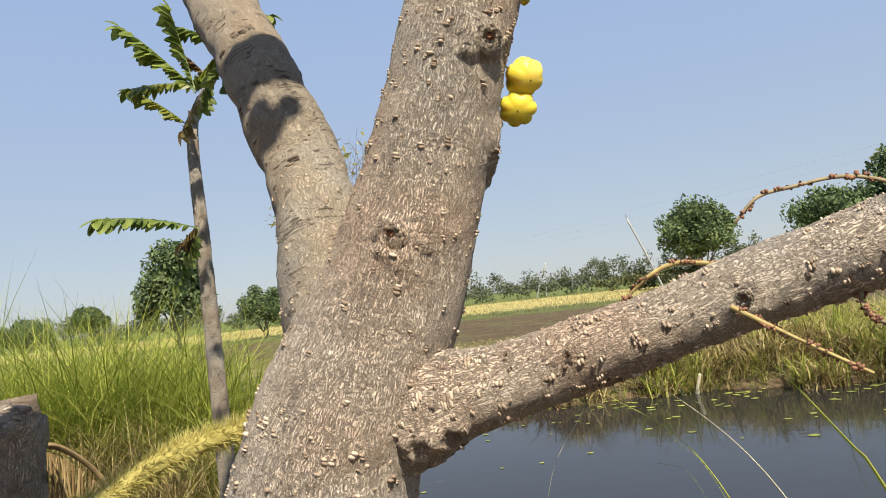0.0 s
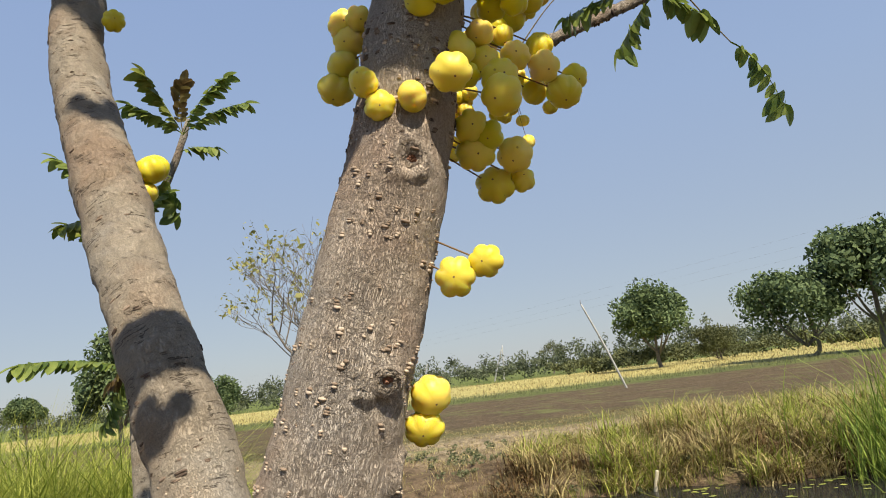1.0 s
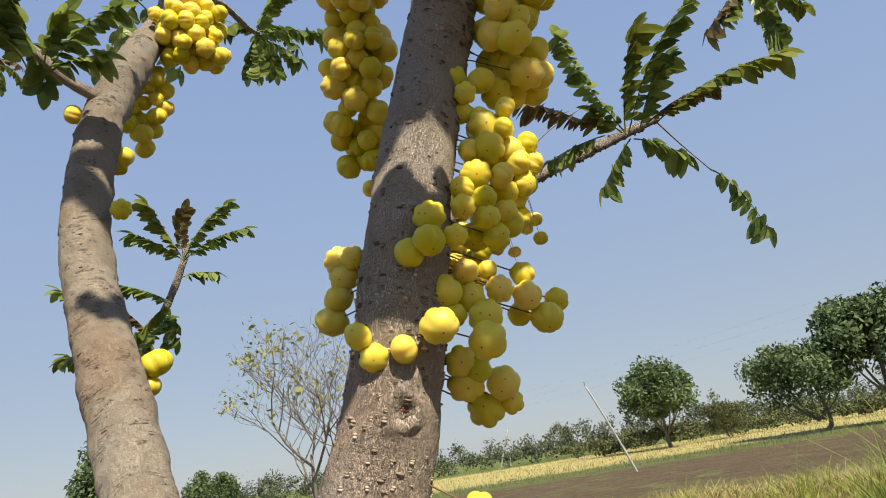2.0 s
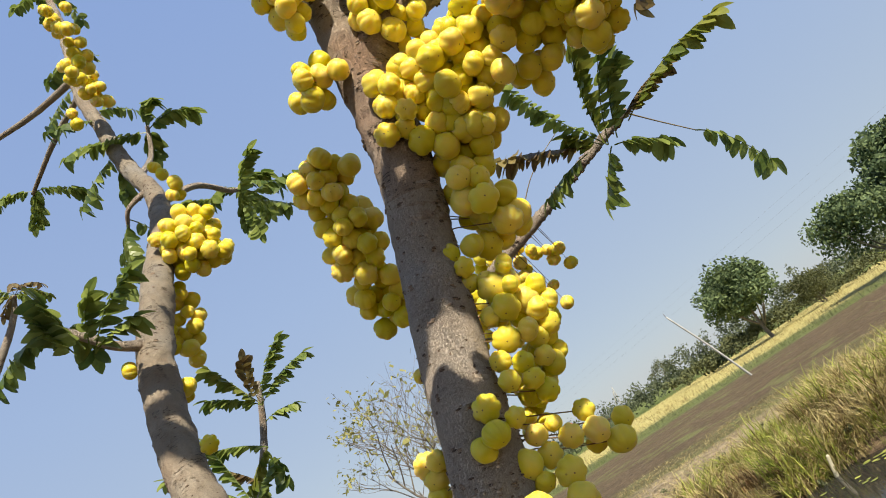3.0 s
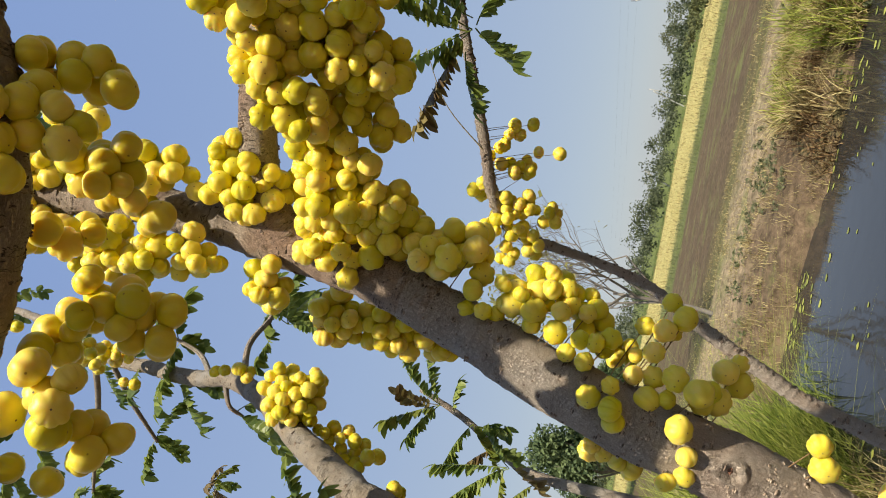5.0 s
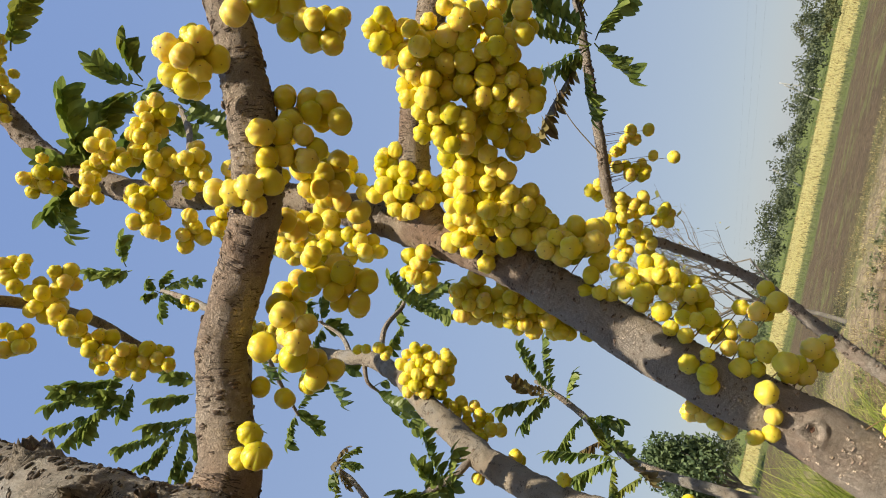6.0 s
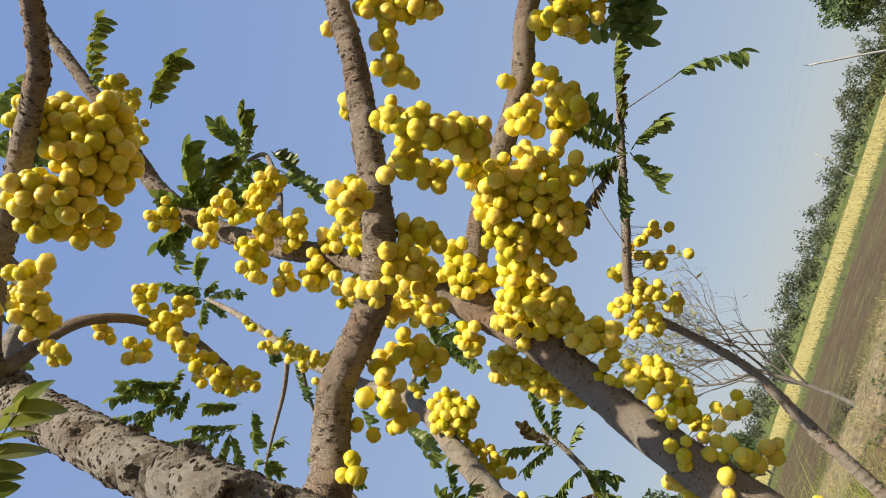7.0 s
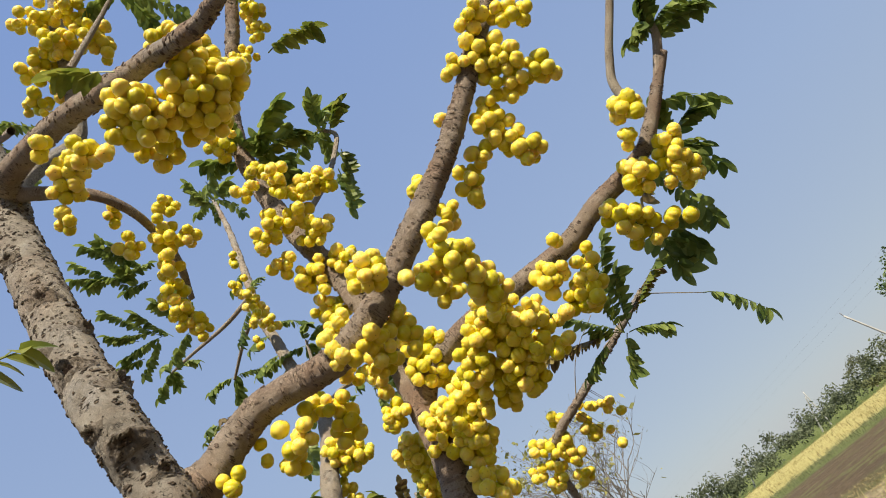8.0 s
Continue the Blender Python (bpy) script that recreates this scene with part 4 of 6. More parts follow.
fruits(limb_m, packed([
    (0.335, 0.452, 2.149, 0.025, 8), (0.357, 0.475, 2.075, 0.028, 8), (0.318, 0.473, 2.056, 0.031, 11), (0.312, 0.461, 2.098, 0.019, 4),
    (0.318, 0.484, 2.012, 0.028, 8), (0.295, 0.473, 2.036, 0.022, 6), (0.303, 0.44, 2.172, 0.022, 6), (0.229, 0.417, 2.207, 0.028, 10),
    (0.213, 0.428, 2.152, 0.028, 10), (0.227, 0.443, 2.104, 0.025, 8), (0.224, 0.451, 2.072, 0.015, 3), (0.259, 0.437, 2.149, 0.019, 4),
    (0.207, 0.467, 1.998, 0.022, 8), (0.177, 0.463, 1.99, 0.015, 1),
], 0.0140, axis_m))
fruits(limb_q, packed([
    (0.543, 0.349, 2.019, 0.025, 8), (0.515, 0.36, 1.986, 0.035, 13), (0.551, 0.389, 1.947, 0.043, 17), (0.54, 0.413, 1.896, 0.037, 13),
    (0.561, 0.433, 1.868, 0.021, 4), (0.464, 0.384, 1.975, 0.034, 13), (0.492, 0.411, 1.936, 0.038, 15), (0.482, 0.43, 1.896, 0.042, 17),
    (0.475, 0.445, 1.864, 0.025, 8), (0.423, 0.392, 1.943, 0.036, 13), (0.418, 0.461, 1.915, 0.044, 17), (0.416, 0.481, 1.875, 0.023, 6),
    (0.363, 0.457, 1.942, 0.038, 13), (0.36, 0.459, 1.893, 0.037, 13), (0.307, 0.454, 1.925, 0.032, 10), (0.319, 0.461, 1.872, 0.035, 10),
    (0.63, 0.418, 1.975, 0.032, 10), (0.653, 0.452, 1.92, 0.038, 13),
], 0.0136, np.vstack([limb_q_frame[0], limb_m_frame[0]])))
fruits(limb_m, packed([
    (0.212, 0.531, 2.32, 0.046, 12), (0.247, 0.5, 2.389, 0.043, 12), (0.192, 0.484, 2.4, 0.037, 10), (0.292, 0.466, 2.467, 0.05, 16),
    (0.281, 0.434, 2.524, 0.043, 12), (0.307, 0.398, 2.6, 0.05, 14), (0.373, 0.437, 2.548, 0.04, 10), (0.189, 0.423, 2.515, 0.037, 8),
    (0.233, 0.372, 2.626, 0.026, 6), (0.223, 0.453, 2.858, 0.048, 12), (0.385, 0.523, 3.101, 0.048, 12), (0.455, 0.551, 3.179, 0.041, 10),
    (0.488, 0.528, 3.233, 0.041, 10), (0.339, 0.477, 3.065, 0.031, 6), (0.294, 0.51, 2.385, 0.037, 8), (0.317, 0.48, 2.297, 0.04, 10),
    (0.181, 0.453, 2.457, 0.033, 8), (0.225, 0.419, 2.535, 0.034, 8), (0.331, 0.425, 2.557, 0.037, 10), (0.19, 0.488, 2.242, 0.033, 8),
    (0.184, 0.518, 2.334, 0.034, 8), (0.254, 0.469, 2.729, 0.034, 8), (0.364, 0.443, 2.275, 0.037, 10),
], 0.0140, limb_m_frame[0]))
fruits(limb_q, packed([
    (0.877, 0.438, 2.014, 0.042, 10), (0.929, 0.455, 1.999, 0.048, 12), (0.952, 0.475, 1.968, 0.026, 5), (0.804, 0.443, 1.981, 0.042, 10),
    (0.82, 0.466, 1.943, 0.048, 12), (0.865, 0.486, 1.921, 0.023, 3), (0.898, 0.499, 1.907, 0.015, 2), (0.942, 0.401, 2.106, 0.032, 8),
    (0.92, 0.415, 2.071, 0.019, 3), (0.966, 0.449, 2.022, 0.026, 5), (0.685, 0.404, 2.017, 0.015, 2), (0.708, 0.435, 1.966, 0.03, 5),
    (0.661, 0.456, 1.913, 0.048, 12), (0.598, 0.446, 1.91, 0.023, 3),
], 0.0142, limb_q_frame[0]))
fruits(limb_l, packed([
    (-0.171, 0.974, 2.242, 0.046, 13), (-0.201, 0.981, 2.196, 0.053, 15), (-0.16, 0.991, 2.184, 0.039, 8), (-0.237, 0.968, 2.227, 0.031, 6),
    (-0.256, 0.987, 2.139, 0.028, 4), (-0.28, 0.995, 2.095, 0.036, 7), (-0.294, 1.003, 2.055, 0.033, 7), (-0.269, 0.871, 1.931, 0.025, 3),
    (-0.292, 0.832, 1.988, 0.013, 1), (-0.227, 0.762, 1.796, 0.012, 1), (-0.162, 0.681, 1.556, 0.012, 2),
], 0.0160, limb_l_frame[0]))
fruits(limb_l, packed([
    (-0.36, 1.264, 2.993, 0.042, 8), (-0.357, 1.282, 2.924, 0.038, 7), (-0.366, 1.254, 3.03, 0.03, 5), (-0.426, 1.278, 2.896, 0.023, 2),
    (-0.217, 1.059, 2.455, 0.022, 2), (-0.192, 1.03, 2.378, 0.024, 3), (-0.271, 1.088, 2.978, 0.057, 8), (-0.277, 1.124, 2.904, 0.051, 6),
    (-0.229, 1.051, 3.07, 0.03, 3), (-0.327, 1.132, 2.869, 0.024, 2),
], 0.0165, limb_l_frame[0]))

# knobbly flower stalks on the side limb
for stalk, mat in (
        ([(0.236, 0.36, 1.146, 0.0013), (0.21, 0.368, 1.150, 0.0014), (0.192, 0.368, 1.144, 0.0012), (0.173, 0.378, 1.127, 0.0009)], TWIG_YELLOW),
        ([(0.228, 0.338, 1.122, 0.0015), (0.254, 0.315, 1.102, 0.0010), (0.278, 0.297, 1.085, 0.0008)], TWIG_YELLOW),
        ([(0.340, 0.330, 1.165, 0.0016), (0.331, 0.355, 1.183, 0.0013), (0.304, 0.352, 1.189, 0.0012), (0.274, 0.35, 1.186, 0.0011), (0.254, 0.349, 1.182, 0.0010), (0.240, 0.349, 1.169, 0.0008)], TWIG),
        ([(0.294, 0.330, 1.125, 0.0016), (0.293, 0.327, 1.115, 0.0012), (0.297, 0.317, 1.107, 0.0009)], TWIG)):
    st, st_frame = branch("flower_stalk", stalk, mat, limb_r, "bare knobbly yellowish stalk", 8, 0.003, 0.0002)
    lenticels(st, st_frame, 40, 0.0026, BUD, 0.1, 1.0, np.random.RandomState(12), 0.6, 0.7)

# leafy twigs
sprig(limb_l, [(-0.285, 1.13, 2.43, 0.010), (-0.22, 1.25, 2.50, 0.008), (-0.19, 1.40, 2.53, 0.007), (-0.183, 1.487, 2.57, 0.006)], 5, 0.15, 9, 0.85, droop=0.6)
sprig(limb_l, [(-0.285, 0.83, 2.02, 0.010), (-0.315, 0.80, 2.035, 0.008), (-0.345, 0.775, 2.07, 0.0075), (-0.375, 0.76, 2.10, 0.006)], 2, 0.12, 7, 0.95, droop=0.6)
sprig(limb_l, [(-0.33, 1.24, 2.60, 0.009), (-0.30, 1.30, 2.68, 0.007), (-0.28, 1.32, 2.78, 0.005)], 4, 0.15, 8, 0.95)
sprig(limb_l, [(-0.31, 1.2, 2.53, 0.008), (-0.36, 1.18, 2.50, 0.006), (-0.39, 1.2, 2.47, 0.004)], 3, 0.13, 6, 0.9)
for lp, lo in (((-0.40, 1.34, 2.82), (-0.5, -0.6, 0.2)), ((-0.38, 1.30, 2.74), (-0.6, -0.3, -0.2)), ((-0.43, 1.40, 2.95), (-0.3, -0.7, 0.2)), ((-0.44, 1.42, 3.0), (0.6, 0.2, 0.1)),
               ((-0.36, 1.28, 2.7), (-0.4, 0.5, 0.3)), ((-0.50, 1.58, 3.3), (0.5, -0.3, 0.4)), ((-0.53, 1.68, 3.5), (-0.6, 0.1, 0.3)), ((-0.49, 1.5, 3.2), (-0.7, -0.2, -0.2))):
    leaf(limb_l, lp, lo, 0.13, 7, 0.6, 0.9)
sprig(limb_l, [(-0.68, 2.10, 4.35, 0.009), (-0.72, 2.18, 4.45, 0.006), (-0.76, 2.24, 4.52, 0.004)], 6, 0.2, 7, 1.1)
sprig(limb_l, [(-0.50, 1.55, 3.28, 0.012), (-0.70, 1.60, 3.30, 0.010), (-0.95, 1.66, 3.36, 0.008), (-1.15, 1.7, 3.40, 0.006)], 4, 0.16, 8, 1.0, bark=BARK_PALE)
sprig(limb_l, [(-0.50, 1.55, 3.22, 0.010), (-0.68, 1.62, 3.18, 0.009), (-0.86, 1.70, 3.12, 0.006)], 3, 0.15, 8, 1.0, bark=BARK_PALE)
sprig(limb_q, [(1.05, 0.48, 2.16, 0.011), (1.10, 0.48, 2.22, 0.009), (1.12, 0.48, 2.26, 0.007)], 6, 0.12, 8, 0.75, lift=0.5)
sprig(limb_q, [(0.98, 0.48, 2.10, 0.010), (0.976, 0.480, 2.198, 0.0095), (1.01, 0.48, 2.26, 0.009), (1.105, 0.480, 2.367, 0.0085), (1.18, 0.48, 2.45, 0.006)], 6, 0.13, 8, 0.8, bark=BARK_PALE)
for lp, lo in (((0.93, 0.5, 2.06), (0.7, 0.5, -0.2)), ((0.90, 0.5, 2.04), (0.3, 0.6, -0.6)), ((1.0, 0.49, 2.12), (0.8, 0.4, 0.1)), ((0.80, 0.52, 2.03), (0.2, 0.6, -0.7))):
    leaf(limb_q, lp, lo, 0.11, 7, 0.6, 0.8)
leaf(limb_m, (0.23, 0.5, 2.90), (-0.8, -0.2, -0.1), 0.13, 8, 0.5, 0.85)
leaf(limb_m, (0.24, 0.5, 2.85), (0.5, 0.4, 0.4), 0.13, 8, 0.5, 0.85)
leaf(limb_m, (0.23, 0.54, 2.80), (0.4, 0.5, 0.5), 0.13, 8, 0.5, 0.85)
leaf(limb_m, (0.45, 0.52, 3.28), (0.9, -0.2, 0.2), 0.2, 8, 0.3, 1.0, LEAF_NEAR)
sprig(limb_m, [(0.235, 0.55, 2.58, 0.009), (0.30, 0.75, 2.78, 0.008), (0.34, 0.92, 2.98, 0.0085), (0.36, 1.0, 3.1, 0.008), (0.32, 1.0, 3.17, 0.006)], 5, 0.14, 8, 0.9, bark=BARK_PALE)

leaves_between(limb_l, [
    ((-0.315, 0.745, 2.012), (-0.205, 0.72, 2.083)), ((-0.325, 0.741, 2.026), (-0.343, 0.714, 2.114)), ((-0.315, 0.745, 2.012), (-0.234, 0.739, 2.024)),
    ((-0.341, 0.742, 2.025), (-0.363, 0.723, 2.086)), ((-0.317, 0.742, 2.021), (-0.277, 0.721, 2.087)),
    ((-0.143, 1.269, 2.402), (-0.062, 1.24, 2.489)), ((-0.143, 1.269, 2.402), (0.012, 1.27, 2.385)), ((-0.143, 1.269, 2.402), (-0.144, 1.294, 2.322)),
    ((-0.143, 1.269, 2.402), (-0.049, 1.286, 2.339)), ((-0.189, 1.258, 2.441), (-0.275, 1.248, 2.48)),
    ((-0.554, 0.946, 3.192), (-0.654, 0.824, 3.391)), ((-0.562, 0.935, 3.211), (-0.536, 0.841, 3.397)), ((-0.547, 0.944, 3.199), (-0.536, 0.901, 3.283)),
    ((-0.598, 0.907, 3.252), (-0.463, 0.934, 3.245)), ((-0.607, 1.021, 3.035), (-0.694, 0.914, 3.208)), ((-0.607, 1.021, 3.035), (-0.767, 0.982, 3.057)),
    ((-0.622, 1.019, 3.034), (-0.746, 1.029, 2.975)), ((-0.629, 1.001, 3.065), (-0.738, 0.951, 3.125)), ((-0.484, 0.935, 3.237), (-0.515, 0.863, 3.361)),
    ((-0.499, 0.913, 3.273), (-0.588, 0.821, 3.418)), ((-0.541, 0.914, 3.257), (-0.671, 0.865, 3.309)), ((-0.497, 0.953, 3.197), (-0.59, 0.925, 3.221)),
    ((-0.613, 0.885, 3.289), (-0.7, 0.834, 3.357)), ((-0.508, 1.039, 3.031), (-0.538, 0.982, 3.13)), ((-0.521, 1.058, 2.992), (-0.634, 1.058, 2.957)),
    ((-0.707, 1.015, 3.014), (-0.807, 0.983, 3.043)), ((-0.679, 0.992, 3.067), (-0.752, 0.936, 3.149)), ((-0.465, 1.051, 3.022), (-0.452, 1.006, 3.112)),
    ((-0.578, 1.038, 3.012), (-0.624, 0.958, 3.148)), ((-0.15, 0.978, 3.26), (-0.166, 0.923, 3.36)), ((-0.14, 0.978, 3.264), (-0.062, 0.977, 3.29)),
    ((-0.149, 0.985, 3.247), (-0.172, 0.945, 3.315)),
], 0.8)
leaves_between(limb_m, [
    ((0.235, 0.535, 2.816), (0.377, 0.516, 2.896)), ((0.235, 0.535, 2.816), (0.249, 0.484, 2.915)), ((0.235, 0.535, 2.816), (0.366, 0.561, 2.808)),
    ((0.225, 0.529, 2.824), (0.139, 0.476, 2.895)), ((0.418, 0.596, 2.758), (0.451, 0.553, 2.849)), ((0.429, 0.597, 2.759), (0.495, 0.585, 2.803)),
    ((0.413, 0.598, 2.753), (0.364, 0.547, 2.832)), ((0.383, 0.629, 2.685), (0.341, 0.668, 2.598)), ((0.424, 0.619, 2.717), (0.401, 0.64, 2.67)),
    ((0.325, 0.614, 2.694), (0.286, 0.572, 2.761)), ((0.271, 0.593, 2.717), (0.279, 0.519, 2.859)), ((0.46, 0.474, 3.002), (0.587, 0.504, 2.985)),
], 0.95, (LEAF, LEAF, LEAF_NEAR))
leaves_between(limb_q, [
    ((0.993, 0.544, 2.068), (1.057, 0.544, 2.088)), ((0.97, 0.552, 2.045), (1.018, 0.569, 2.028)), ((1.001, 0.541, 2.076), (1, 0.518, 2.119)),
    ((0.868, 0.581, 1.958), (0.933, 0.608, 1.928)), ((0.86, 0.584, 1.95), (0.878, 0.624, 1.88)), ((0.844, 0.582, 1.948), (0.826, 0.616, 1.879)),
    ((1.101, 0.474, 2.234), (1.116, 0.453, 2.278)), ((1.097, 0.483, 2.216), (1.213, 0.495, 2.23)),
], 0.9)

# ---- second star gooseberry tree: its limb hangs over the near side ----
tree_b = thing("star_gooseberry_tree", "scarred grey star gooseberry tree overhead, hung with yellow fruit", "fruit tree", "star gooseberry trees")
STEM_K = [(-0.56, -0.52, -0.05, 0.10), (-0.52, -0.50, 0.6, 0.085), (-0.42, -0.44, 1.15, 0.068), (-0.25, -0.33, 1.50, 0.058), (-0.09, -0.18, 1.74, 0.052),
          (0.015, -0.055, 1.85, 0.048), (0.045, -0.035, 1.93, 0.045),
    (0.039, -0.034, 1.993, 0.04), (0.035, -0.056, 2.097, 0.042), (-0.027, -0.014, 2.278, 0.043), (-0.087, 0.038, 2.507, 0.046),
    (-0.144, 0.087, 2.742, 0.046), (-0.138, 0.1, 2.871, 0.039), (-0.144, 0.1, 3.084, 0.034),
]
stem_k, stem_k_frame = branch("trunk", STEM_K, BARK_GREY, tree_b, "pale grey trunk with eye-shaped branch scars", 64, 0.005, 0.0026,
                              [])
knots(stem_k, stem_k_frame, [
    (-0.05, 0.001, 2.422, 0.019), (0.002, 0.003, 2.324, 0.015), (-0.038, -0.055, 2.292, 0.013), (0.01, -0.056, 2.204, 0.021),
    (0.052, -0.045, 2.148, 0.02), (0.067, -0.076, 2.038, 0.021), (0.095, -0.054, 1.982, 0.015), (0.033, -0.099, 2.077, 0.014),
    (-0.105, 0.032, 2.599, 0.015),
], SCAR_BARK, PIT, 1.35, 0.8)
lenticels(stem_k, stem_k_frame, 2700, 0.0046, LENTICEL_BLACK, 0.5, 0.98, np.random.RandomState(13), 0.5, 1.1)

LIMB_N = [(0.0, -0.05, 1.95, 0.040), (0.045, 0.0, 1.957, 0.034), (0.080, 0.030, 1.962, 0.031), (0.131, 0.050, 1.989, 0.0275), (0.185, 0.058, 2.003, 0.0255), (0.240, 0.066, 1.998, 0.0246), (0.322, 0.070, 1.982, 0.0245), (0.372, 0.076, 1.987, 0.0238),
          (0.422, 0.080, 2.001, 0.0232), (0.482, 0.097, 2.038, 0.0215), (0.563, 0.120, 2.091, 0.0208), (0.657, 0.140, 2.154, 0.0186), (0.725, 0.150, 2.205, 0.0172), (0.815, 0.160, 2.283, 0.0166), (0.879, 0.170, 2.334, 0.0150), (1.0, 0.18, 2.44, 0.011)]
limb_n, limb_n_frame = branch("limb", LIMB_N, BARK_RED, tree_b, "arching brown limb, finely ringed", 44, 0.0042, 0.0028, [(0.30, 0.048, 1.99, 0.008, 0.003), (0.45, 0.06, 2.02, 0.008, 0.003), (0.56, 0.10, 2.10, 0.008, 0.003)], 0.0011, (0.05, 0.003))
lenticels(limb_n, limb_n_frame, 1100, 0.0036, LENTICEL_DARK, 0.05, 0.98, np.random.RandomState(14), 0.4, 1.8)
limb_k2, limb_k2_frame = branch("limb", [
    (-0.102, 0.067, 2.836, 0.03), (-0.04, 0.045, 2.832, 0.027), (0.14, -0.005, 2.745, 0.023), (0.324, -0.076, 2.593, 0.02),
    (0.446, -0.133, 2.48, 0.016), (0.536, -0.176, 2.396, 0.014), (0.587, -0.206, 2.36, 0.012), (0.642, -0.245, 2.322, 0.01),
], BARK_RED, tree_b, "dark grey overhanging limb", 28, 0.006, 0.0018)
lenticels(limb_k2, limb_k2_frame, 450, 0.0036, LENTICEL_DARK, 0.0, 1.0, np.random.RandomState(15), 0.5, 1.5)
limb_k3, limb_k3_frame = branch("limb", [
    (-0.121, 0.082, 2.845, 0.019), (-0.058, 0.097, 2.794, 0.016), (0.02, 0.142, 2.732, 0.013), (0.047, 0.192, 2.69, 0.011),
    (0.044, 0.256, 2.654, 0.01), (-0.006, 0.373, 2.634, 0.01), (-0.087, 0.478, 2.606, 0.008),
], BARK_RED, tree_b, "thin drooping brown branch", 18, 0.006, 0.0010)
limb_k4, limb_k4_frame = branch("limb", [
    (-0.124, 0.103, 2.868, 0.023), (-0.118, 0.203, 3.006, 0.023), (-0.086, 0.349, 3.173, 0.023), (-0.012, 0.332, 3.336, 0.022),
    (0.043, 0.309, 3.503, 0.02), (0.117, 0.293, 3.665, 0.017),
], BARK_GREY, tree_b, "grey upright branch", 20, 0.008, 0.0014)

fruits(limb_n, packed([
    (0.467, 0.018, 2.012, 0.022, 10), (0.577, 0.029, 1.99, 0.013, 3), (0.576, 0.044, 1.961, 0.019, 6), (0.575, 0.06, 1.939, 0.021, 7),
    (0.583, 0.087, 1.923, 0.02, 6), (0.582, 0.1, 1.898, 0.02, 6), (0.525, 0.054, 1.964, 0.022, 7), (0.516, 0.162, 1.999, 0.029, 8),
    (0.526, 0.174, 1.981, 0.019, 4), (0.508, 0.023, 1.974, 0.007, 1),
], 0.0120, limb_n_frame[0]))
fruits(limb_n, packed([
    (0.436, 0.12, 1.977, 0.022, 5), (0.436, 0.131, 1.956, 0.022, 5), (0.406, 0.08, 1.963, 0.023, 5), (0.389, 0.072, 1.972, 0.013, 1),
    (0.357, 0.155, 1.967, 0.029, 8), (0.35, 0.165, 1.945, 0.02, 3), (0.385, 0.088, 1.938, 0.016, 3), (0.357, 0.041, 1.997, 0.011, 1),
    (0.355, 0.05, 1.979, 0.018, 4),
], 0.0124, limb_n_frame[0]))
fruits(limb_n, packed([
    (0.312, 0.137, 1.981, 0.02, 4), (0.256, 0.133, 1.96, 0.025, 5), (0.243, 0.149, 1.934, 0.02, 2), (0.233, 0.159, 1.911, 0.011, 1),
    (0.257, 0.158, 1.924, 0.018, 4), (0.26, 0.156, 1.95, 0.02, 4), (0.231, 0.124, 1.967, 0.022, 4), (0.219, 0.068, 1.932, 0.025, 5),
    (0.184, 0.092, 1.913, 0.022, 4), (0.168, 0.086, 1.917, 0.011, 1), (0.204, 0.07, 1.955, 0.012, 1), (0.147, 0.07, 1.98, 0.008, 1),
    (0.14, 0.088, 1.944, 0.008, 1), (0.134, 0.015, 1.929, 0.007, 1), (0.114, 0.011, 1.929, 0.007, 1), (0.122, 0.018, 1.918, 0.007, 1),
], 0.0126, limb_n_frame[0]))
fruits(limb_n, packed([
    (0.801, 0.148, 2.257, 0.031, 10), (0.834, 0.168, 2.23, 0.036, 13), (0.809, 0.184, 2.192, 0.034, 10), (0.869, 0.2, 2.18, 0.031, 10),
    (0.76, 0.137, 2.265, 0.019, 4), (0.749, 0.179, 2.181, 0.031, 10), (0.743, 0.201, 2.139, 0.034, 10), (0.754, 0.226, 2.095, 0.034, 10),
    (0.703, 0.196, 2.135, 0.027, 6), (0.644, 0.198, 2.112, 0.036, 10), (0.588, 0.196, 2.098, 0.027, 6), (0.59, 0.166, 2.155, 0.023, 6),
    (0.694, 0.153, 2.213, 0.013, 2), (0.893, 0.153, 2.277, 0.033, 10), (0.846, 0.131, 2.302, 0.024, 6),
], 0.0128, limb_n_frame[0]))
fruits(limb_k2, packed([
    (0.463, -0.102, 2.501, 0.031, 14), (0.46, -0.057, 2.487, 0.039, 20), (0.474, -0.037, 2.453, 0.032, 14), (0.43, -0.075, 2.438, 0.036, 18),
    (0.438, -0.027, 2.424, 0.034, 16), (0.393, -0.019, 2.445, 0.032, 14), (0.366, -0.121, 2.459, 0.03, 16), (0.372, -0.102, 2.426, 0.03, 16),
    (0.332, -0.115, 2.437, 0.023, 8), (0.309, -0.046, 2.47, 0.029, 12), (0.319, -0.028, 2.438, 0.021, 6),
], 0.0142, limb_k2_frame[0]))
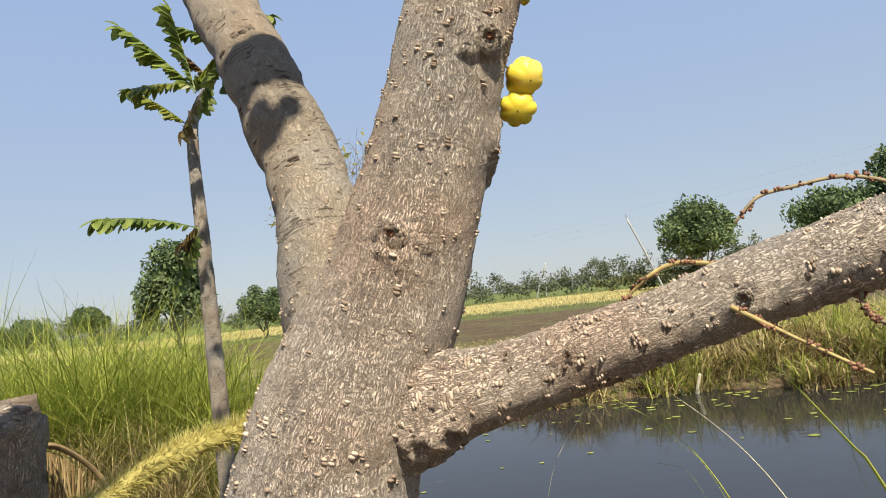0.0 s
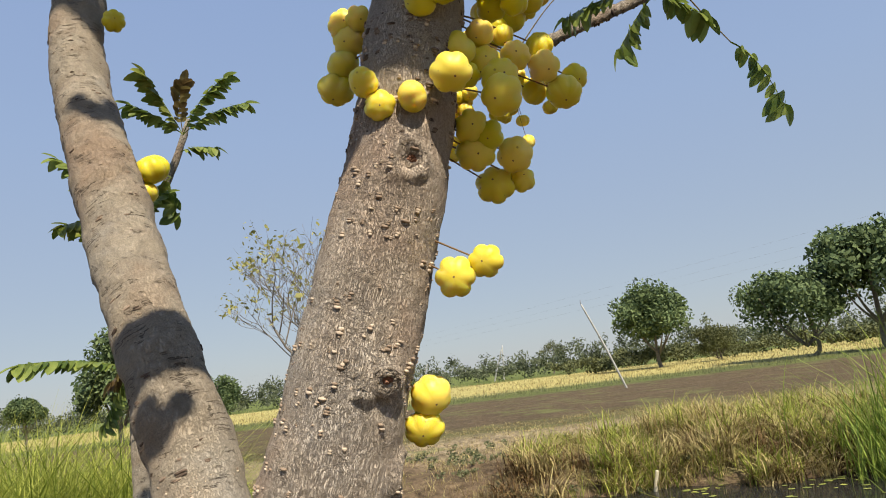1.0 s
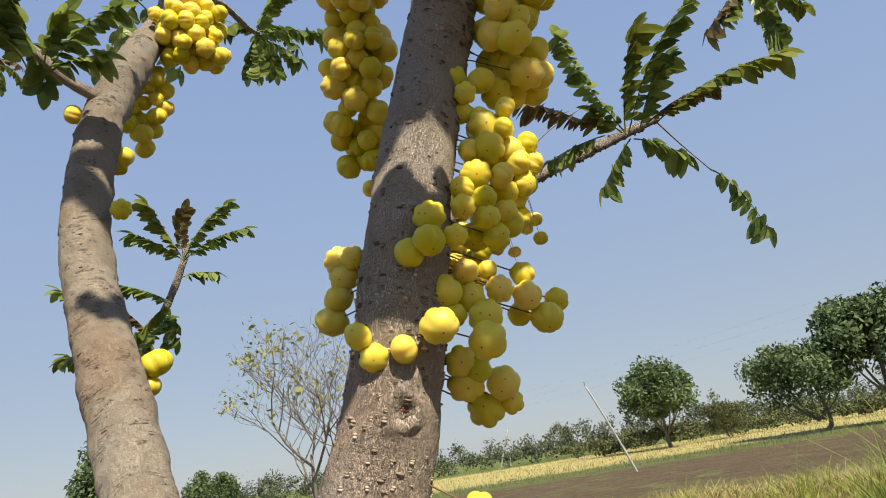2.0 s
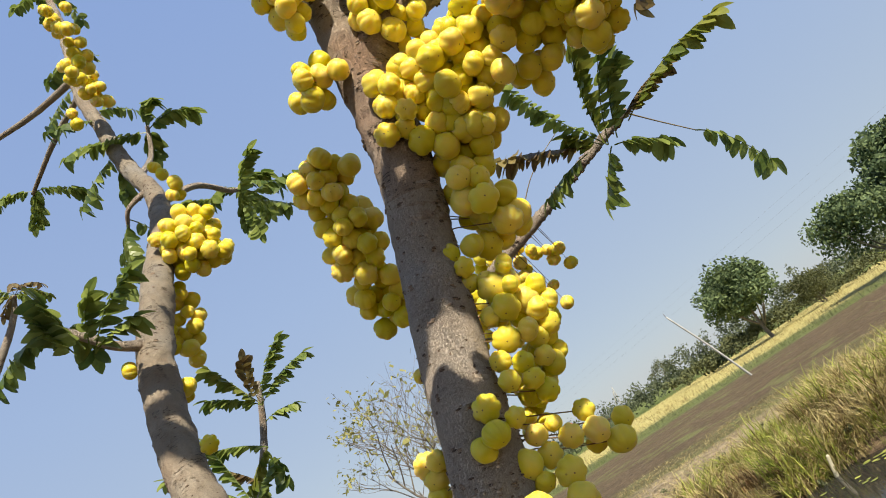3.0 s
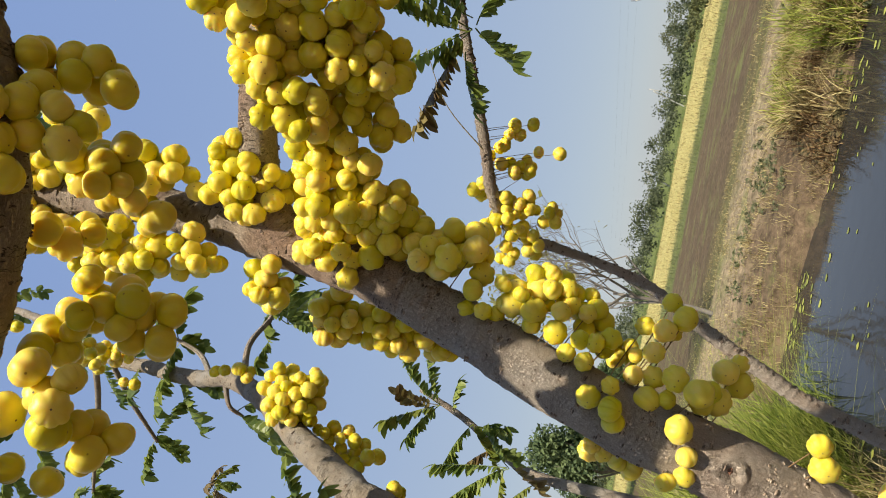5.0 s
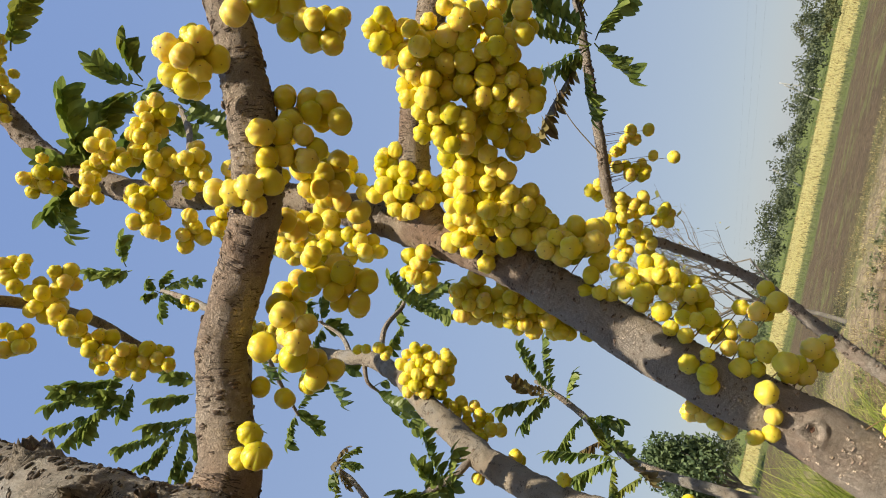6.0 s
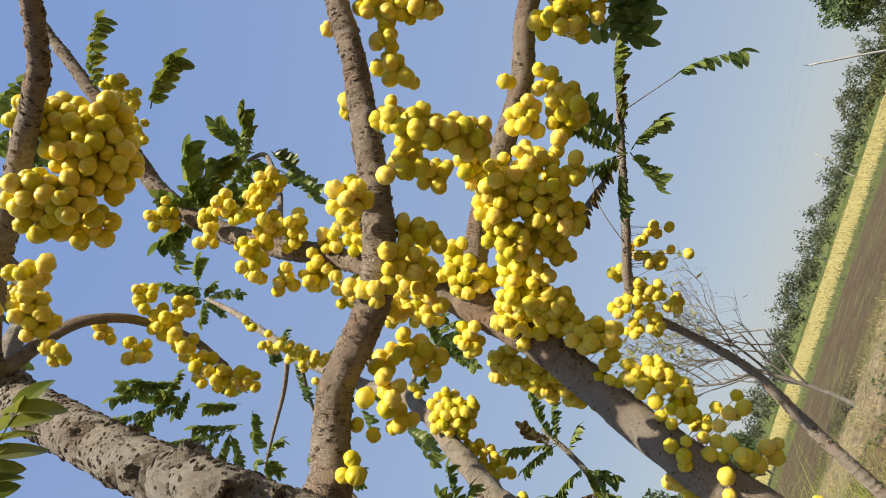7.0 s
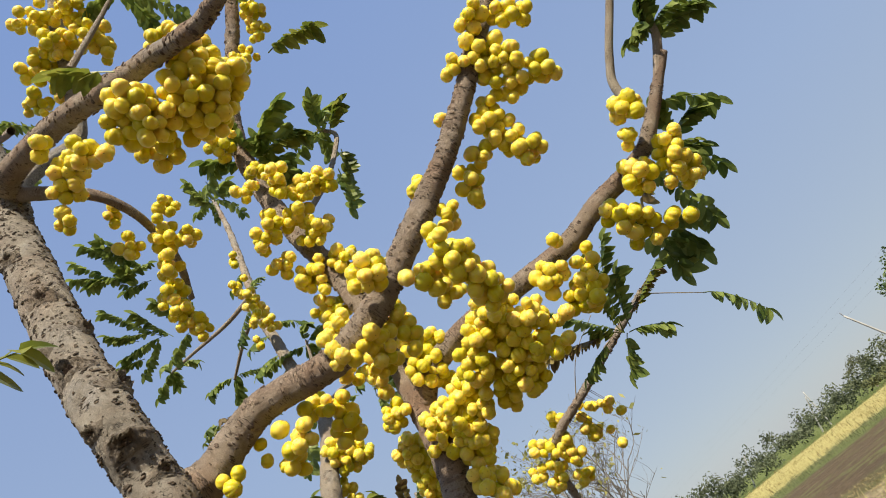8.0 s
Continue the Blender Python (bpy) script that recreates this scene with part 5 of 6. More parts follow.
fruits(limb_k3, packed([
    (0.093, 0.255, 2.651, 0.033, 8), (0.058, 0.272, 2.609, 0.035, 10), (-0.017, 0.244, 2.637, 0.025, 8), (0.09, 0.29, 2.584, 0.025, 6),
    (0.024, 0.292, 2.558, 0.035, 10), (-0.019, 0.308, 2.515, 0.03, 10), (-0.036, 0.331, 2.466, 0.03, 10), (-0.026, 0.353, 2.428, 0.03, 8),
    (0.008, 0.213, 2.703, 0.02, 4), (0.209, -0.068, 2.54, 0.021, 6), (0.234, -0.055, 2.522, 0.014, 2), (0.106, -0.023, 2.584, 0.027, 8),
    (0.134, -0.027, 2.599, 0.027, 8), (0.115, -0.062, 2.659, 0.019, 4), (0.063, -0.008, 2.541, 0.019, 4),
], 0.0138, limb_k3_frame[0]))
fruits(limb_k4, packed([
    (0.031, 0.244, 3.516, 0.071, 20), (0.044, 0.292, 3.428, 0.071, 22), (-0.045, 0.282, 3.42, 0.06, 16), (0.132, 0.282, 3.475, 0.06, 16),
    (0.133, 0.324, 3.396, 0.057, 16), (-0.021, 0.327, 3.343, 0.052, 12), (-0.121, 0.309, 3.344, 0.044, 10), (-0.108, 0.342, 3.285, 0.038, 8),
    (0.123, 0.349, 3.345, 0.029, 6),
], 0.0160, limb_k4_frame[0]))
near_base, near_tip = Vector((0.223, -0.47, 1.929)), Vector((0.354, -0.445, 1.926))
branch("twig", [(-0.07, -0.17, 1.74, 0.005), tuple(near_base * 1.9 - near_tip * 0.9 + Vector((0, 0, -0.02))) + (0.003,), tuple(near_base) + (0.0016,)], TWIG, stem_k, "slender greenish twig", 8, 0.01, 0.0004)
way = near_tip - near_base
leaf(stem_k, near_base, way, way.length * 0.88, 6, 0.12, 0.75, LEAF_NEAR, "yellow-green feathery leaf with browning tips")
leaf(limb_n, (0.60, 0.12, 2.12), (-0.5, 0.3, 0.3), 0.07, 5, 0.4, 0.8)
leaf(limb_k2, (0.36, -0.12, 2.55), (-0.4, -0.2, 0.5), 0.12, 4, 0.3, 0.9, LEAF_NEAR)
sprig(limb_k4, [(0.06, 0.25, 3.25, 0.010), (0.18, 0.3, 3.38, 0.007), (0.26, 0.32, 3.45, 0.005)], 6, 0.18, 8, 1.0)
sprig(limb_k4, [(-0.10, 0.15, 3.1, 0.010), (-0.2, 0.2, 3.2, 0.007), (-0.26, 0.22, 3.3, 0.005)], 6, 0.2, 8, 1.0)

# ---- slender third stem behind, leaning across ----
tree_c = thing("star_gooseberry_sapling", "slender leaning gooseberry stem with fruit strings and feathery leaves", "fruit tree", "star gooseberry trees")
STEM_T = [(-0.36, 1.60, -0.05, 0.030), (-0.28, 1.60, 0.6, 0.0235), (-0.170, 1.60, 1.062, 0.0202), (-0.108, 1.60, 1.21, 0.0193), (-0.030, 1.60, 1.365, 0.0175), (0.030, 1.60, 1.47, 0.0158), (0.070, 1.60, 1.55, 0.0140), (0.105, 1.59, 1.68, 0.0125),
          (0.130, 1.56, 1.79, 0.0125), (0.17, 1.46, 1.89, 0.0130), (0.26, 1.37, 1.935, 0.0140), (0.364, 1.35, 1.964, 0.0138), (0.45, 1.345, 1.99, 0.0128), (0.554, 1.345, 2.026, 0.0122), (0.66, 1.345, 2.062, 0.0108), (0.74, 1.35, 2.09, 0.0095)]
stem_t, stem_t_frame = branch("trunk", STEM_T, BARK, tree_c, "thin pale knotty stem", 18, 0.004, 0.0018, (), 0.0024)
lenticels(stem_t, stem_t_frame, 420, 0.0060, LENTICEL_DARK, 0.2, 1.0, np.random.RandomState(16), 0.5, 1.2)
hung(stem_t, packed([
    (0.359, 1.413, 1.942, 0.037, 5), (0.342, 1.425, 1.883, 0.043, 9), (0.384, 1.44, 1.857, 0.018, 1), (0.421, 1.432, 1.916, 0.026, 3),
    (0.27, 1.39, 1.966, 0.026, 4), (0.234, 1.4, 1.901, 0.05, 11), (0.183, 1.381, 1.937, 0.037, 7), (0.188, 1.399, 1.873, 0.047, 10),
    (0.225, 1.427, 1.792, 0.032, 5), (0.119, 1.384, 1.877, 0.032, 6), (0.25, 1.417, 1.847, 0.033, 4), (0.145, 1.401, 1.832, 0.04, 5),
    (0.381, 1.452, 1.806, 0.013, 1), (0.444, 1.445, 1.879, 0.013, 1),
], 0.0165, stem_t_frame[0]), stem_t_frame[0])
leaves_between(stem_t, [
    ((0.622, 1.216, 1.997), (0.756, 1.096, 2.205)), ((0.617, 1.214, 2.004), (0.668, 1.154, 2.195)), ((0.622, 1.216, 1.997), (0.499, 1.093, 2.168)),
    ((0.58, 1.221, 2.02), (0.407, 1.127, 2.066)), ((0.575, 1.215, 2.005), (0.456, 1.228, 1.973)), ((0.685, 1.209, 2.015), (0.918, 1.11, 2.076)),
    ((0.633, 1.218, 1.99), (0.726, 1.23, 1.943)), ((0.661, 1.21, 2.013), (0.808, 1.189, 2.069)), ((0.627, 1.218, 1.991), (0.558, 1.246, 1.905)),
    ((0.611, 1.214, 2.005), (0.56, 1.2, 2.053)), ((0.646, 1.215, 1.999), (0.717, 1.173, 2.13)),
    ((1.058, 1.384, 2.433), (0.955, 1.415, 2.34)), ((1.072, 1.384, 2.431), (1.127, 1.426, 2.291)), ((1.065, 1.384, 2.432), (1.197, 1.402, 2.362)),
    ((1.058, 1.384, 2.433), (1.002, 1.408, 2.36)),
], 0.95, (LEAF, LEAF_NEAR, LEAF, LEAF_BROWN))
pet, _ = branch("petiole", [(0.74, 1.35, 2.08, 0.002), (0.80, 1.40, 2.04, 0.0016), (0.876, 1.453, 1.985, 0.0014)], TWIG, stem_t, "", 7, 0.01, 0.0)
leaf(stem_t, (0.876, 1.453, 1.985), (0.5, 0.1, -0.3), 0.12, 6, 0.8, 1.15)
st2, _ = branch("flower_stalk", [(0.36, 1.34, 1.96, 0.0018), (0.46, 1.30, 2.06, 0.0012), (0.58, 1.28, 2.12, 0.0008)], TWIG, stem_t, "", 7, 0.01, 0.0)

# ---- sapling with drooping feather leaves, left behind ----
tree_d = thing("young_tree", "slim grey sapling with a few drooping browning feathery leaves", "sapling", "star gooseberry trees")
STEM_U = [(-0.86, 2.25, -0.05, 0.036), (-0.868, 2.25, 0.6, 0.031), (-0.878, 2.25, 1.09, 0.0275), (-0.885, 2.25, 1.473, 0.0235), (-0.905, 2.28, 1.775, 0.020), (-0.92, 2.38, 1.93, 0.0175), (-0.81, 2.40, 2.13, 0.0145), (-0.745, 2.40, 2.28, 0.0125), (-0.72, 2.40, 2.36, 0.009)]
stem_u, stem_u_frame = branch("trunk", STEM_U, BARK_GREY, tree_d, "slim grey stem", 20, 0.01, 0.0018)
leaves_between(stem_u, [
    ((-0.798, 2.083, 1.891), (-1.015, 2.051, 2.129)), ((-0.784, 2.033, 1.902), (-0.931, 1.924, 1.874)), ((-0.797, 2.083, 1.9), (-0.85, 2.06, 2.163)),
    ((-0.798, 2.083, 1.891), (-0.696, 2.084, 1.981)), ((-0.79, 2.084, 1.881), (-0.854, 2.088, 1.774)), ((-0.797, 2.083, 1.9), (-0.933, 2.063, 2.043)),
    ((-0.829, 2.089, 1.784), (-0.992, 2.068, 1.912)), ((-0.814, 2.063, 1.447), (-1.015, 1.846, 1.475)), ((-0.836, 2.112, 1.445), (-0.927, 2.117, 1.29)),
    ((-0.837, 2.111, 1.464), (-0.894, 2.11, 1.415)),
    ((-0.644, 2.132, 2.195), (-0.796, 2.102, 2.304)), ((-0.644, 2.132, 2.195), (-0.736, 2.073, 2.392)), ((-0.644, 2.132, 2.195), (-0.482, 2.08, 2.349)),
    ((-0.644, 2.132, 2.195), (-0.423, 2.104, 2.265)), ((-0.643, 2.129, 2.204), (-0.618, 2.084, 2.348)), ((-0.706, 2.173, 2.066), (-0.87, 2.152, 2.149)),
    ((-0.706, 2.173, 2.066), (-0.847, 2.204, 1.979)), ((-0.72, 2.181, 2.041), (-0.71, 2.209, 1.95)), ((-0.663, 2.148, 2.142), (-0.547, 2.145, 2.141)),
    ((-0.798, 2.202, 1.98), (-0.871, 2.177, 2.066)), ((-0.801, 2.208, 1.962), (-0.842, 2.23, 1.895)),
], 1.15, (LEAF, LEAF_NEAR, LEAF, LEAF, LEAF_BROWN))
tree_e = thing("young_tree", "thin distant sapling topped with brownish leaves", "sapling", "star gooseberry trees")
stem_v, _ = branch("trunk", [(-3.4, 2.7, -0.05, 0.05), (-3.2, 2.8, 1.5, 0.04), (-2.6, 3.0, 2.9, 0.03), (-2.1, 3.10, 3.6, 0.02), (-2.0, 3.115, 3.8, 0.012)], BARK_GREY, tree_e, "thin pale stem", 12, 0.02, 0.002)
for i in range(7):
    leaf(stem_v, (-2.0, 3.115, 3.8), (math.cos(i * 0.9), math.sin(i * 0.9), 0.7), 0.20, 7, 0.7, 1.2, (LEAF_BROWN, LEAF_NEAR, LEAF)[i % 3])

# ---- broken stub, fibre and seed head at the water's edge ----
stub = thing("tree_stump", "weathered grey broken tree stub with split bark", "stump")
stub_v, stub_f, stub_uv, _ = tube_data([(-0.36, 0.50, -0.1, 0.052), (-0.345, 0.49, 0.6, 0.046), (-0.318, 0.468, 1.0, 0.042), (-0.312, 0.466, 1.085, 0.040)], 72, 0.004, 0.005)
stub_v = np.array(stub_v)
for row in stub_v:
    out = Vector((row[0] + 0.33, row[1] - 0.48, 0)).normalized()
    crack = abs(noise.noise(Vector((row[0] * 14, row[1] * 14, row[2] * 75)))) * 0.6 + abs(noise.noise(Vector((row[0] * 40, row[1] * 40, row[2] * 30))))
    deep = -0.006 * max(0.0, 1 - crack / 0.16)
    row[0] += out.x * deep
    row[1] += out.y * deep
    if row[2] > 1.04:
        row[2] += 0.03 * noise.noise(Vector((row[0] * 60, row[1] * 60, 3)))
mesh_object("stub", stub_v, stub_f, BARK, stub, "", True, stub_uv)
fringe = thing("dry_fibre", "dry brown fibrous leaf sheath hanging from the stub", "dry leaf")
branch("rib", [(-0.328, 0.530, 1.053, 0.003), (-0.32, 0.565, 1.045, 0.003), (-0.309, 0.604, 1.01, 0.0025), (-0.30, 0.63, 0.96, 0.002)], FIBRE, fringe, "pale curved rib", 7, 0.004, 0.0003)
frng = np.random.RandomState(21)
fv2, ff2 = [], []
for i in range(90):
    t = frng.rand()
    p = np.array([-0.328 + 0.028 * t, 0.53 + 0.10 * t, 1.053 - 0.03 * t - 0.06 * t * t])
    q = p + np.array([0.01 * frng.normal() - 0.006, 0.01 * frng.normal(), -0.07 - 0.05 * frng.rand()])
    k = len(fv2)
    fv2 += [p + (0.0008, 0, 0), p - (0.0008, 0, 0), q, p + (0, 0.0008, 0)]
    ff2 += [(k, k + 1, k + 2), (k, k + 2, k + 3)]
tagged(mesh_object("fibre", fv2, ff2, FIBRE, fringe), kind="stuff")
head = thing("grass_seed_head", "bristly yellow-green grass seed head bending behind the trunk", "seed head")
branch("core", [(-0.264, 0.416, 0.994, 0.0063), (-0.218, 0.453, 1.019, 0.0084), (-0.177, 0.489, 1.041, 0.0084), (-0.145, 0.510, 1.049, 0.0077), (-0.118, 0.529, 1.054, 0.0042)], BRISTLE, head, "", 10, 0.005, 0.001)
hv, hf = [], []
hp, _ = spline([(-0.264, 0.416, 0.994, 1), (-0.218, 0.453, 1.019, 1), (-0.177, 0.489, 1.041, 1), (-0.118, 0.529, 1.054, 1)], 0.002)
for i in range(7000):
    c = hp[frng.randint(len(hp) - 1)]
    d = frng.normal(size=3) + np.array([0.9, 0.7, 0.3])
    d /= np.linalg.norm(d)
    s = np.cross(d, frng.normal(size=3))
    s *= 0.00045 / np.linalg.norm(s)
    b = c[:3] + d * 0.0055 + frng.normal(size=3) * 0.002
    k = len(hv)
    hv += [b - s, b + s, b + d * (0.009 + 0.006 * frng.rand())]
    hf.append((k, k + 1, k + 2))
tagged(mesh_object("bristle", hv, hf, BRISTLE, head), kind="stuff")


# ---- near grass blades in front of the water ----
BLADE_YELLOW = plain("yellow_green_blade", (0.34, 0.38, 0.05), (0.52, 0.52, 0.11), 12, 0.5, translucent=0.3)
BLADE_STRAW = plain("pale_straw", (0.45, 0.40, 0.26), (0.66, 0.60, 0.44), 25, 0.6, translucent=0.2)


def long_blade(points, width, mat, label):
    c, _ = spline([(*p, width) for p in points], 0.02)
    tan, u, w = frames_along(c)
    verts, faces = [], []
    for i in range(len(c)):
        t = i / (len(c) - 1)
        q = width * (0.25 + 0.75 * math.sin(math.pi * min(1, 0.12 + t)) ** 0.6) * (1 - 0.6 * t)
        verts += [c[i, :3] - w[i] * q, c[i, :3] + u[i] * q * 0.75, c[i, :3] + w[i] * q, c[i, :3] - u[i] * q * 0.3]
    for i in range(len(c) - 1):
        b = 4 * i
        faces += [(b + k, b + (k + 1) % 4, b + 4 + (k + 1) % 4, b + 4 + k) for k in range(4)]
    return tagged(mesh_object("long_grass", verts, faces, mat), label, "grass", "grass blades by the water")


long_blade([(0.56, 0.66, -0.25), (0.46, 0.70, 0.45), (0.337, 0.778, 0.882), (0.226, 0.863, 0.997), (0.18, 0.89, 1.02)], 0.0065, BLADE_YELLOW, "arching yellow-green grass blade")
long_blade([(0.80, 0.86, -0.25), (0.66, 0.92, 0.35), (0.477, 0.995, 0.808), (0.315, 1.071, 0.989), (0.27, 1.09, 1.01)], 0.0065, BLADE_STRAW, "long dry straw blade")
long_blade([(0.90, 0.95, -0.2), (0.80, 1.02, 0.4), (0.674, 1.112, 0.77), (0.646, 1.155, 0.839), (0.551, 1.287, 1.008), (0.48, 1.36, 1.05)], 0.011, GRASS_GREEN, "broad bending green reed blade")
long_blade([(0.05, 0.95, -0.25), (0.10, 1.02, 0.5), (0.143, 1.071, 0.815), (0.221, 1.169, 0.924)], 0.006, BLADE_STRAW, "pale dry straw blade")
long_blade([(0.52, 0.62, -0.25), (0.41, 0.66, 0.6), (0.317, 0.725, 0.902), (0.275, 0.768, 0.961)], 0.0035, BLADE_YELLOW, "thin green grass blade")
long_blade([(0.50, 0.64, -0.25), (0.38, 0.68, 0.6), (0.298, 0.724, 0.901), (0.258, 0.769, 0.93)], 0.003, GRASS_FRESH, "thin green grass blade")
long_blade([(0.82, 0.9, -0.2), (0.74, 0.95, 0.5), (0.69, 1.0, 0.85), (0.66, 1.05, 0.98)], 0.004, GRASS_GREEN, "thin green grass blade")

# ---- grasses of the banks ----
WEED_GREEN = plain("dusty_green_weed", (0.095, 0.11, 0.05), (0.19, 0.20, 0.10), 3, 0.8, per_island=0.6, translucent=0.25)
grng = np.random.RandomState(31)


def scatter(n, keep, height, tuft=0.10, per=1):
    rows = []
    while len(rows) < n * per:
        x, y = keep(grng)
        h0 = height * (0.5 + 0.8 * grng.rand())
        for _ in range(per):
            px, py = x + grng.normal(0, tuft), y + grng.normal(0, tuft)
            rows.append((px, py, ground_z(px, py) - 0.02, h0 * (0.5 + 0.7 * grng.rand())))
    return rows


def far_bank(rng):
    while True:
        x, y = rng.uniform(-9, 11), rng.uniform(4.2, 14.5)
        d = -shore(x, y)
        if -0.05 < d < 3.5 and rng.rand() < math.exp(-d * 0.8) and y > 4.5 and (x > -3.5 or rng.rand() < 0.5):
            return x, y


def right_bank(rng):
    while True:
        x, y = rng.uniform(1.4, 9), rng.uniform(5.0, 11.5)
        d = -shore(x, y)
        if -0.05 < d < 2.4:
            return x, y


blades("bank_grass", scatter(420, far_bank, 0.20, 0.09, 22), 0.004, GRASS_DRY, "low dry tufted grass on the pond bank", "grass", bend=0.7, lean=0.4, seg=3)
blades("bank_grass", scatter(230, right_bank, 0.26, 0.07, 34), 0.004, GRASS_DRY, "tall straw-coloured grass overhanging the pond bank", "grass", bend=0.6, lean=0.3, seg=4, seed=8)
blades("bank_grass", scatter(70, right_bank, 0.42, 0.08, 30), 0.0045, GRASS_GREEN, "yellow-green grass on the pond bank", "grass", bend=0.6, lean=0.3, seg=4, seed=9)


def right_clump(rng):
    while True:
        x, y = rng.uniform(0.9, 8.5), rng.uniform(6.0, 13.0)
        d = -shore(x, y)
        if -0.02 < d < 1.2 + 0.5 * x and d < 3.4 and noise.noise(Vector((x * 0.9, y * 0.9, 7))) > -0.15:
            return x, y


GRASS_RUSTY = plain("rusty_grass", (0.06, 0.036, 0.018), (0.26, 0.165, 0.075), 2.0, 0.85, per_island=0.8, translucent=0.15, spec=0.15)


def rusty_foot(rng):
    while True:
        x, y = rng.uniform(0.4, 8.0), rng.uniform(6.0, 12.0)
        if -0.05 < -shore(x, y) < 0.9 and noise.noise(Vector((x * 1.3, y * 1.3, 3))) > 0.0:
            return x, y


blades("bank_grass", scatter(330, right_clump, 0.48, 0.10, 46), 0.0115, GRASS_DRY, "dense straw-coloured grass drooping over the pond bank", "grass", bend=1.1, lean=0.3, seg=4, seed=28)
blades("bank_grass", scatter(120, right_clump, 0.52, 0.10, 40), 0.0110, GRASS_GREEN, "yellow-green grass growing through the dry tufts", "grass", bend=0.7, lean=0.3, seg=4, seed=29)
blades("bank_grass", scatter(70, rusty_foot, 0.34, 0.10, 40), 0.010, GRASS_RUSTY, "rusty brown withered grass at the foot of the bank", "grass", bend=1.2, lean=0.4, seg=4, seed=33)
blades("field_grass", scatter(2600, lambda r: (r.uniform(-12, 14), 11.5 + 6.0 * r.rand() ** 1.1), 0.10, 0.10, 8), 0.006, GRASS_DRY, "short dry grass along the field's edge", "grass", bend=0.8, lean=0.5, seg=2, seed=10)
blades("reed_clump", scatter(120, lambda r: (r.uniform(-4.6, -2.1), r.uniform(5.0, 6.6)), 1.40, 0.13, 105), 0.0066, GRASS_GREEN, "tall yellow-green reed grass clump", "reeds", bend=0.95, lean=0.24, seg=5, seed=12)
blades("reed_clump", scatter(40, lambda r: (r.uniform(-4.2, -1.6), r.uniform(4.2, 5.0)), 0.7, 0.14, 80), 0.005, GRASS_DRY, "dry straw at the foot of the reeds", "reeds", bend=0.8, lean=0.3, seg=4, seed=13)
blades("reed_clump", scatter(14, lambda r: (r.uniform(-2.8, -1.9), r.uniform(6.8, 8.0)), 1.05, 0.12, 40), 0.014, GRASS_FRESH, "broad-leaved fresh green reeds", "reeds", bend=0.5, lean=0.2, seg=5, seed=14)
blades("reed_clump", scatter(14, lambda r: (r.uniform(4.9, 6.8), r.uniform(7.9, 9.0)), 1.9, 0.22, 70), 0.010, GRASS_FRESH, "tall fresh green reed grass at the pond's edge", "reeds", bend=0.55, lean=0.2, seg=5, seed=15)
blades("reed_clump", scatter(16, lambda r: (r.uniform(-2.0, -1.0), r.uniform(7.4, 8.6)), 0.50, 0.10, 40), 0.007, GRASS_FRESH, "spiky bright green grass tuft", "grass", bend=0.7, lean=0.35, seg=5, seed=16)
blades("near_grass", scatter(60, lambda r: (r.uniform(-2.4, 0.6), r.uniform(0.9, 4.5)) if r.rand() < 0.7 else (r.uniform(-3, -1.2), r.uniform(2, 5)), 0.30, 0.10, 18), 0.006, GRASS_DRY, "low dry grass under the trees", "grass", bend=0.7, lean=0.4, seg=3, seed=17)
blades("crop_row", scatter(3600, lambda r: (r.uniform(-40, 60), 41.5 + 40 * r.rand() ** 1.3), 0.26, 0.5, 5), 0.016, GRASS_DRY, "ripe yellow crop standing in the field", "crop", bend=0.3, seg=2, seed=18)
blades("crop_row", scatter(1600, lambda r: (r.uniform(-30, 40), 33.5 + 7.0 * r.rand()), 0.24, 0.3, 6), 0.014, WEED_GREEN, "green crop strip at the field's edge", "crop", bend=0.3, seg=2, seed=19)

lw, lf = [], []
wrng = np.random.RandomState(61)
for i in range(300):
    if i % 6 == 0:
        cx, cy = wrng.uniform(-9, 9), 11.4 + 0.9 * wrng.normal()
    x, y = cx + 0.35 * wrng.normal(), cy + 0.3 * wrng.normal()
    r = wrng.uniform(0.06, 0.17)
    v, f = crown_data((x, y, ground_z(x, y) + 0.05), (r, r, 0.09), 44, 0.022, wrng, 4)
    k = len(lw)
    lw.extend(v)
    lf.extend(tuple(k + q for q in face) for face in f)
tagged(mesh_object("low_weed", lw, lf, WEED_GREEN), "small low green weeds dotted over the bare bank", "weeds", kind="stuff")

wv, wf = [], []
for i in range(4200):
    x, y = grng.uniform(-2.5, 5.5), grng.uniform(1.5, 9.8)
    d = shore(x, y)
    if 0.02 < d < 3.0 and grng.rand() < math.exp(-1.5 * d) * (0.15 if noise.noise(Vector((x * 1.1, y * 1.1, 9))) < 0.05 else 1.0):
        s, a, k = grng.uniform(0.015, 0.05), grng.rand() * 6, len(wv)
        wv += [(x + s * math.cos(a + q * 1.05) * (1.0 + 0.4 * (q % 2)), y + s * math.sin(a + q * 1.05), WATER_Z + 0.004 + 0.002 * (q % 2)) for q in range(6)]
        wf.append(tuple(range(k, k + 6)))
tagged(mesh_object("floating_weed", wv, wf, WEED), "small floating pond weed leaves", "pond weed", kind="stuff")


# ---- distance: trees, hedge, poles, cables ----
def bearing(az, d):
    return d * math.sin(radians(az)), d * math.cos(radians(az))


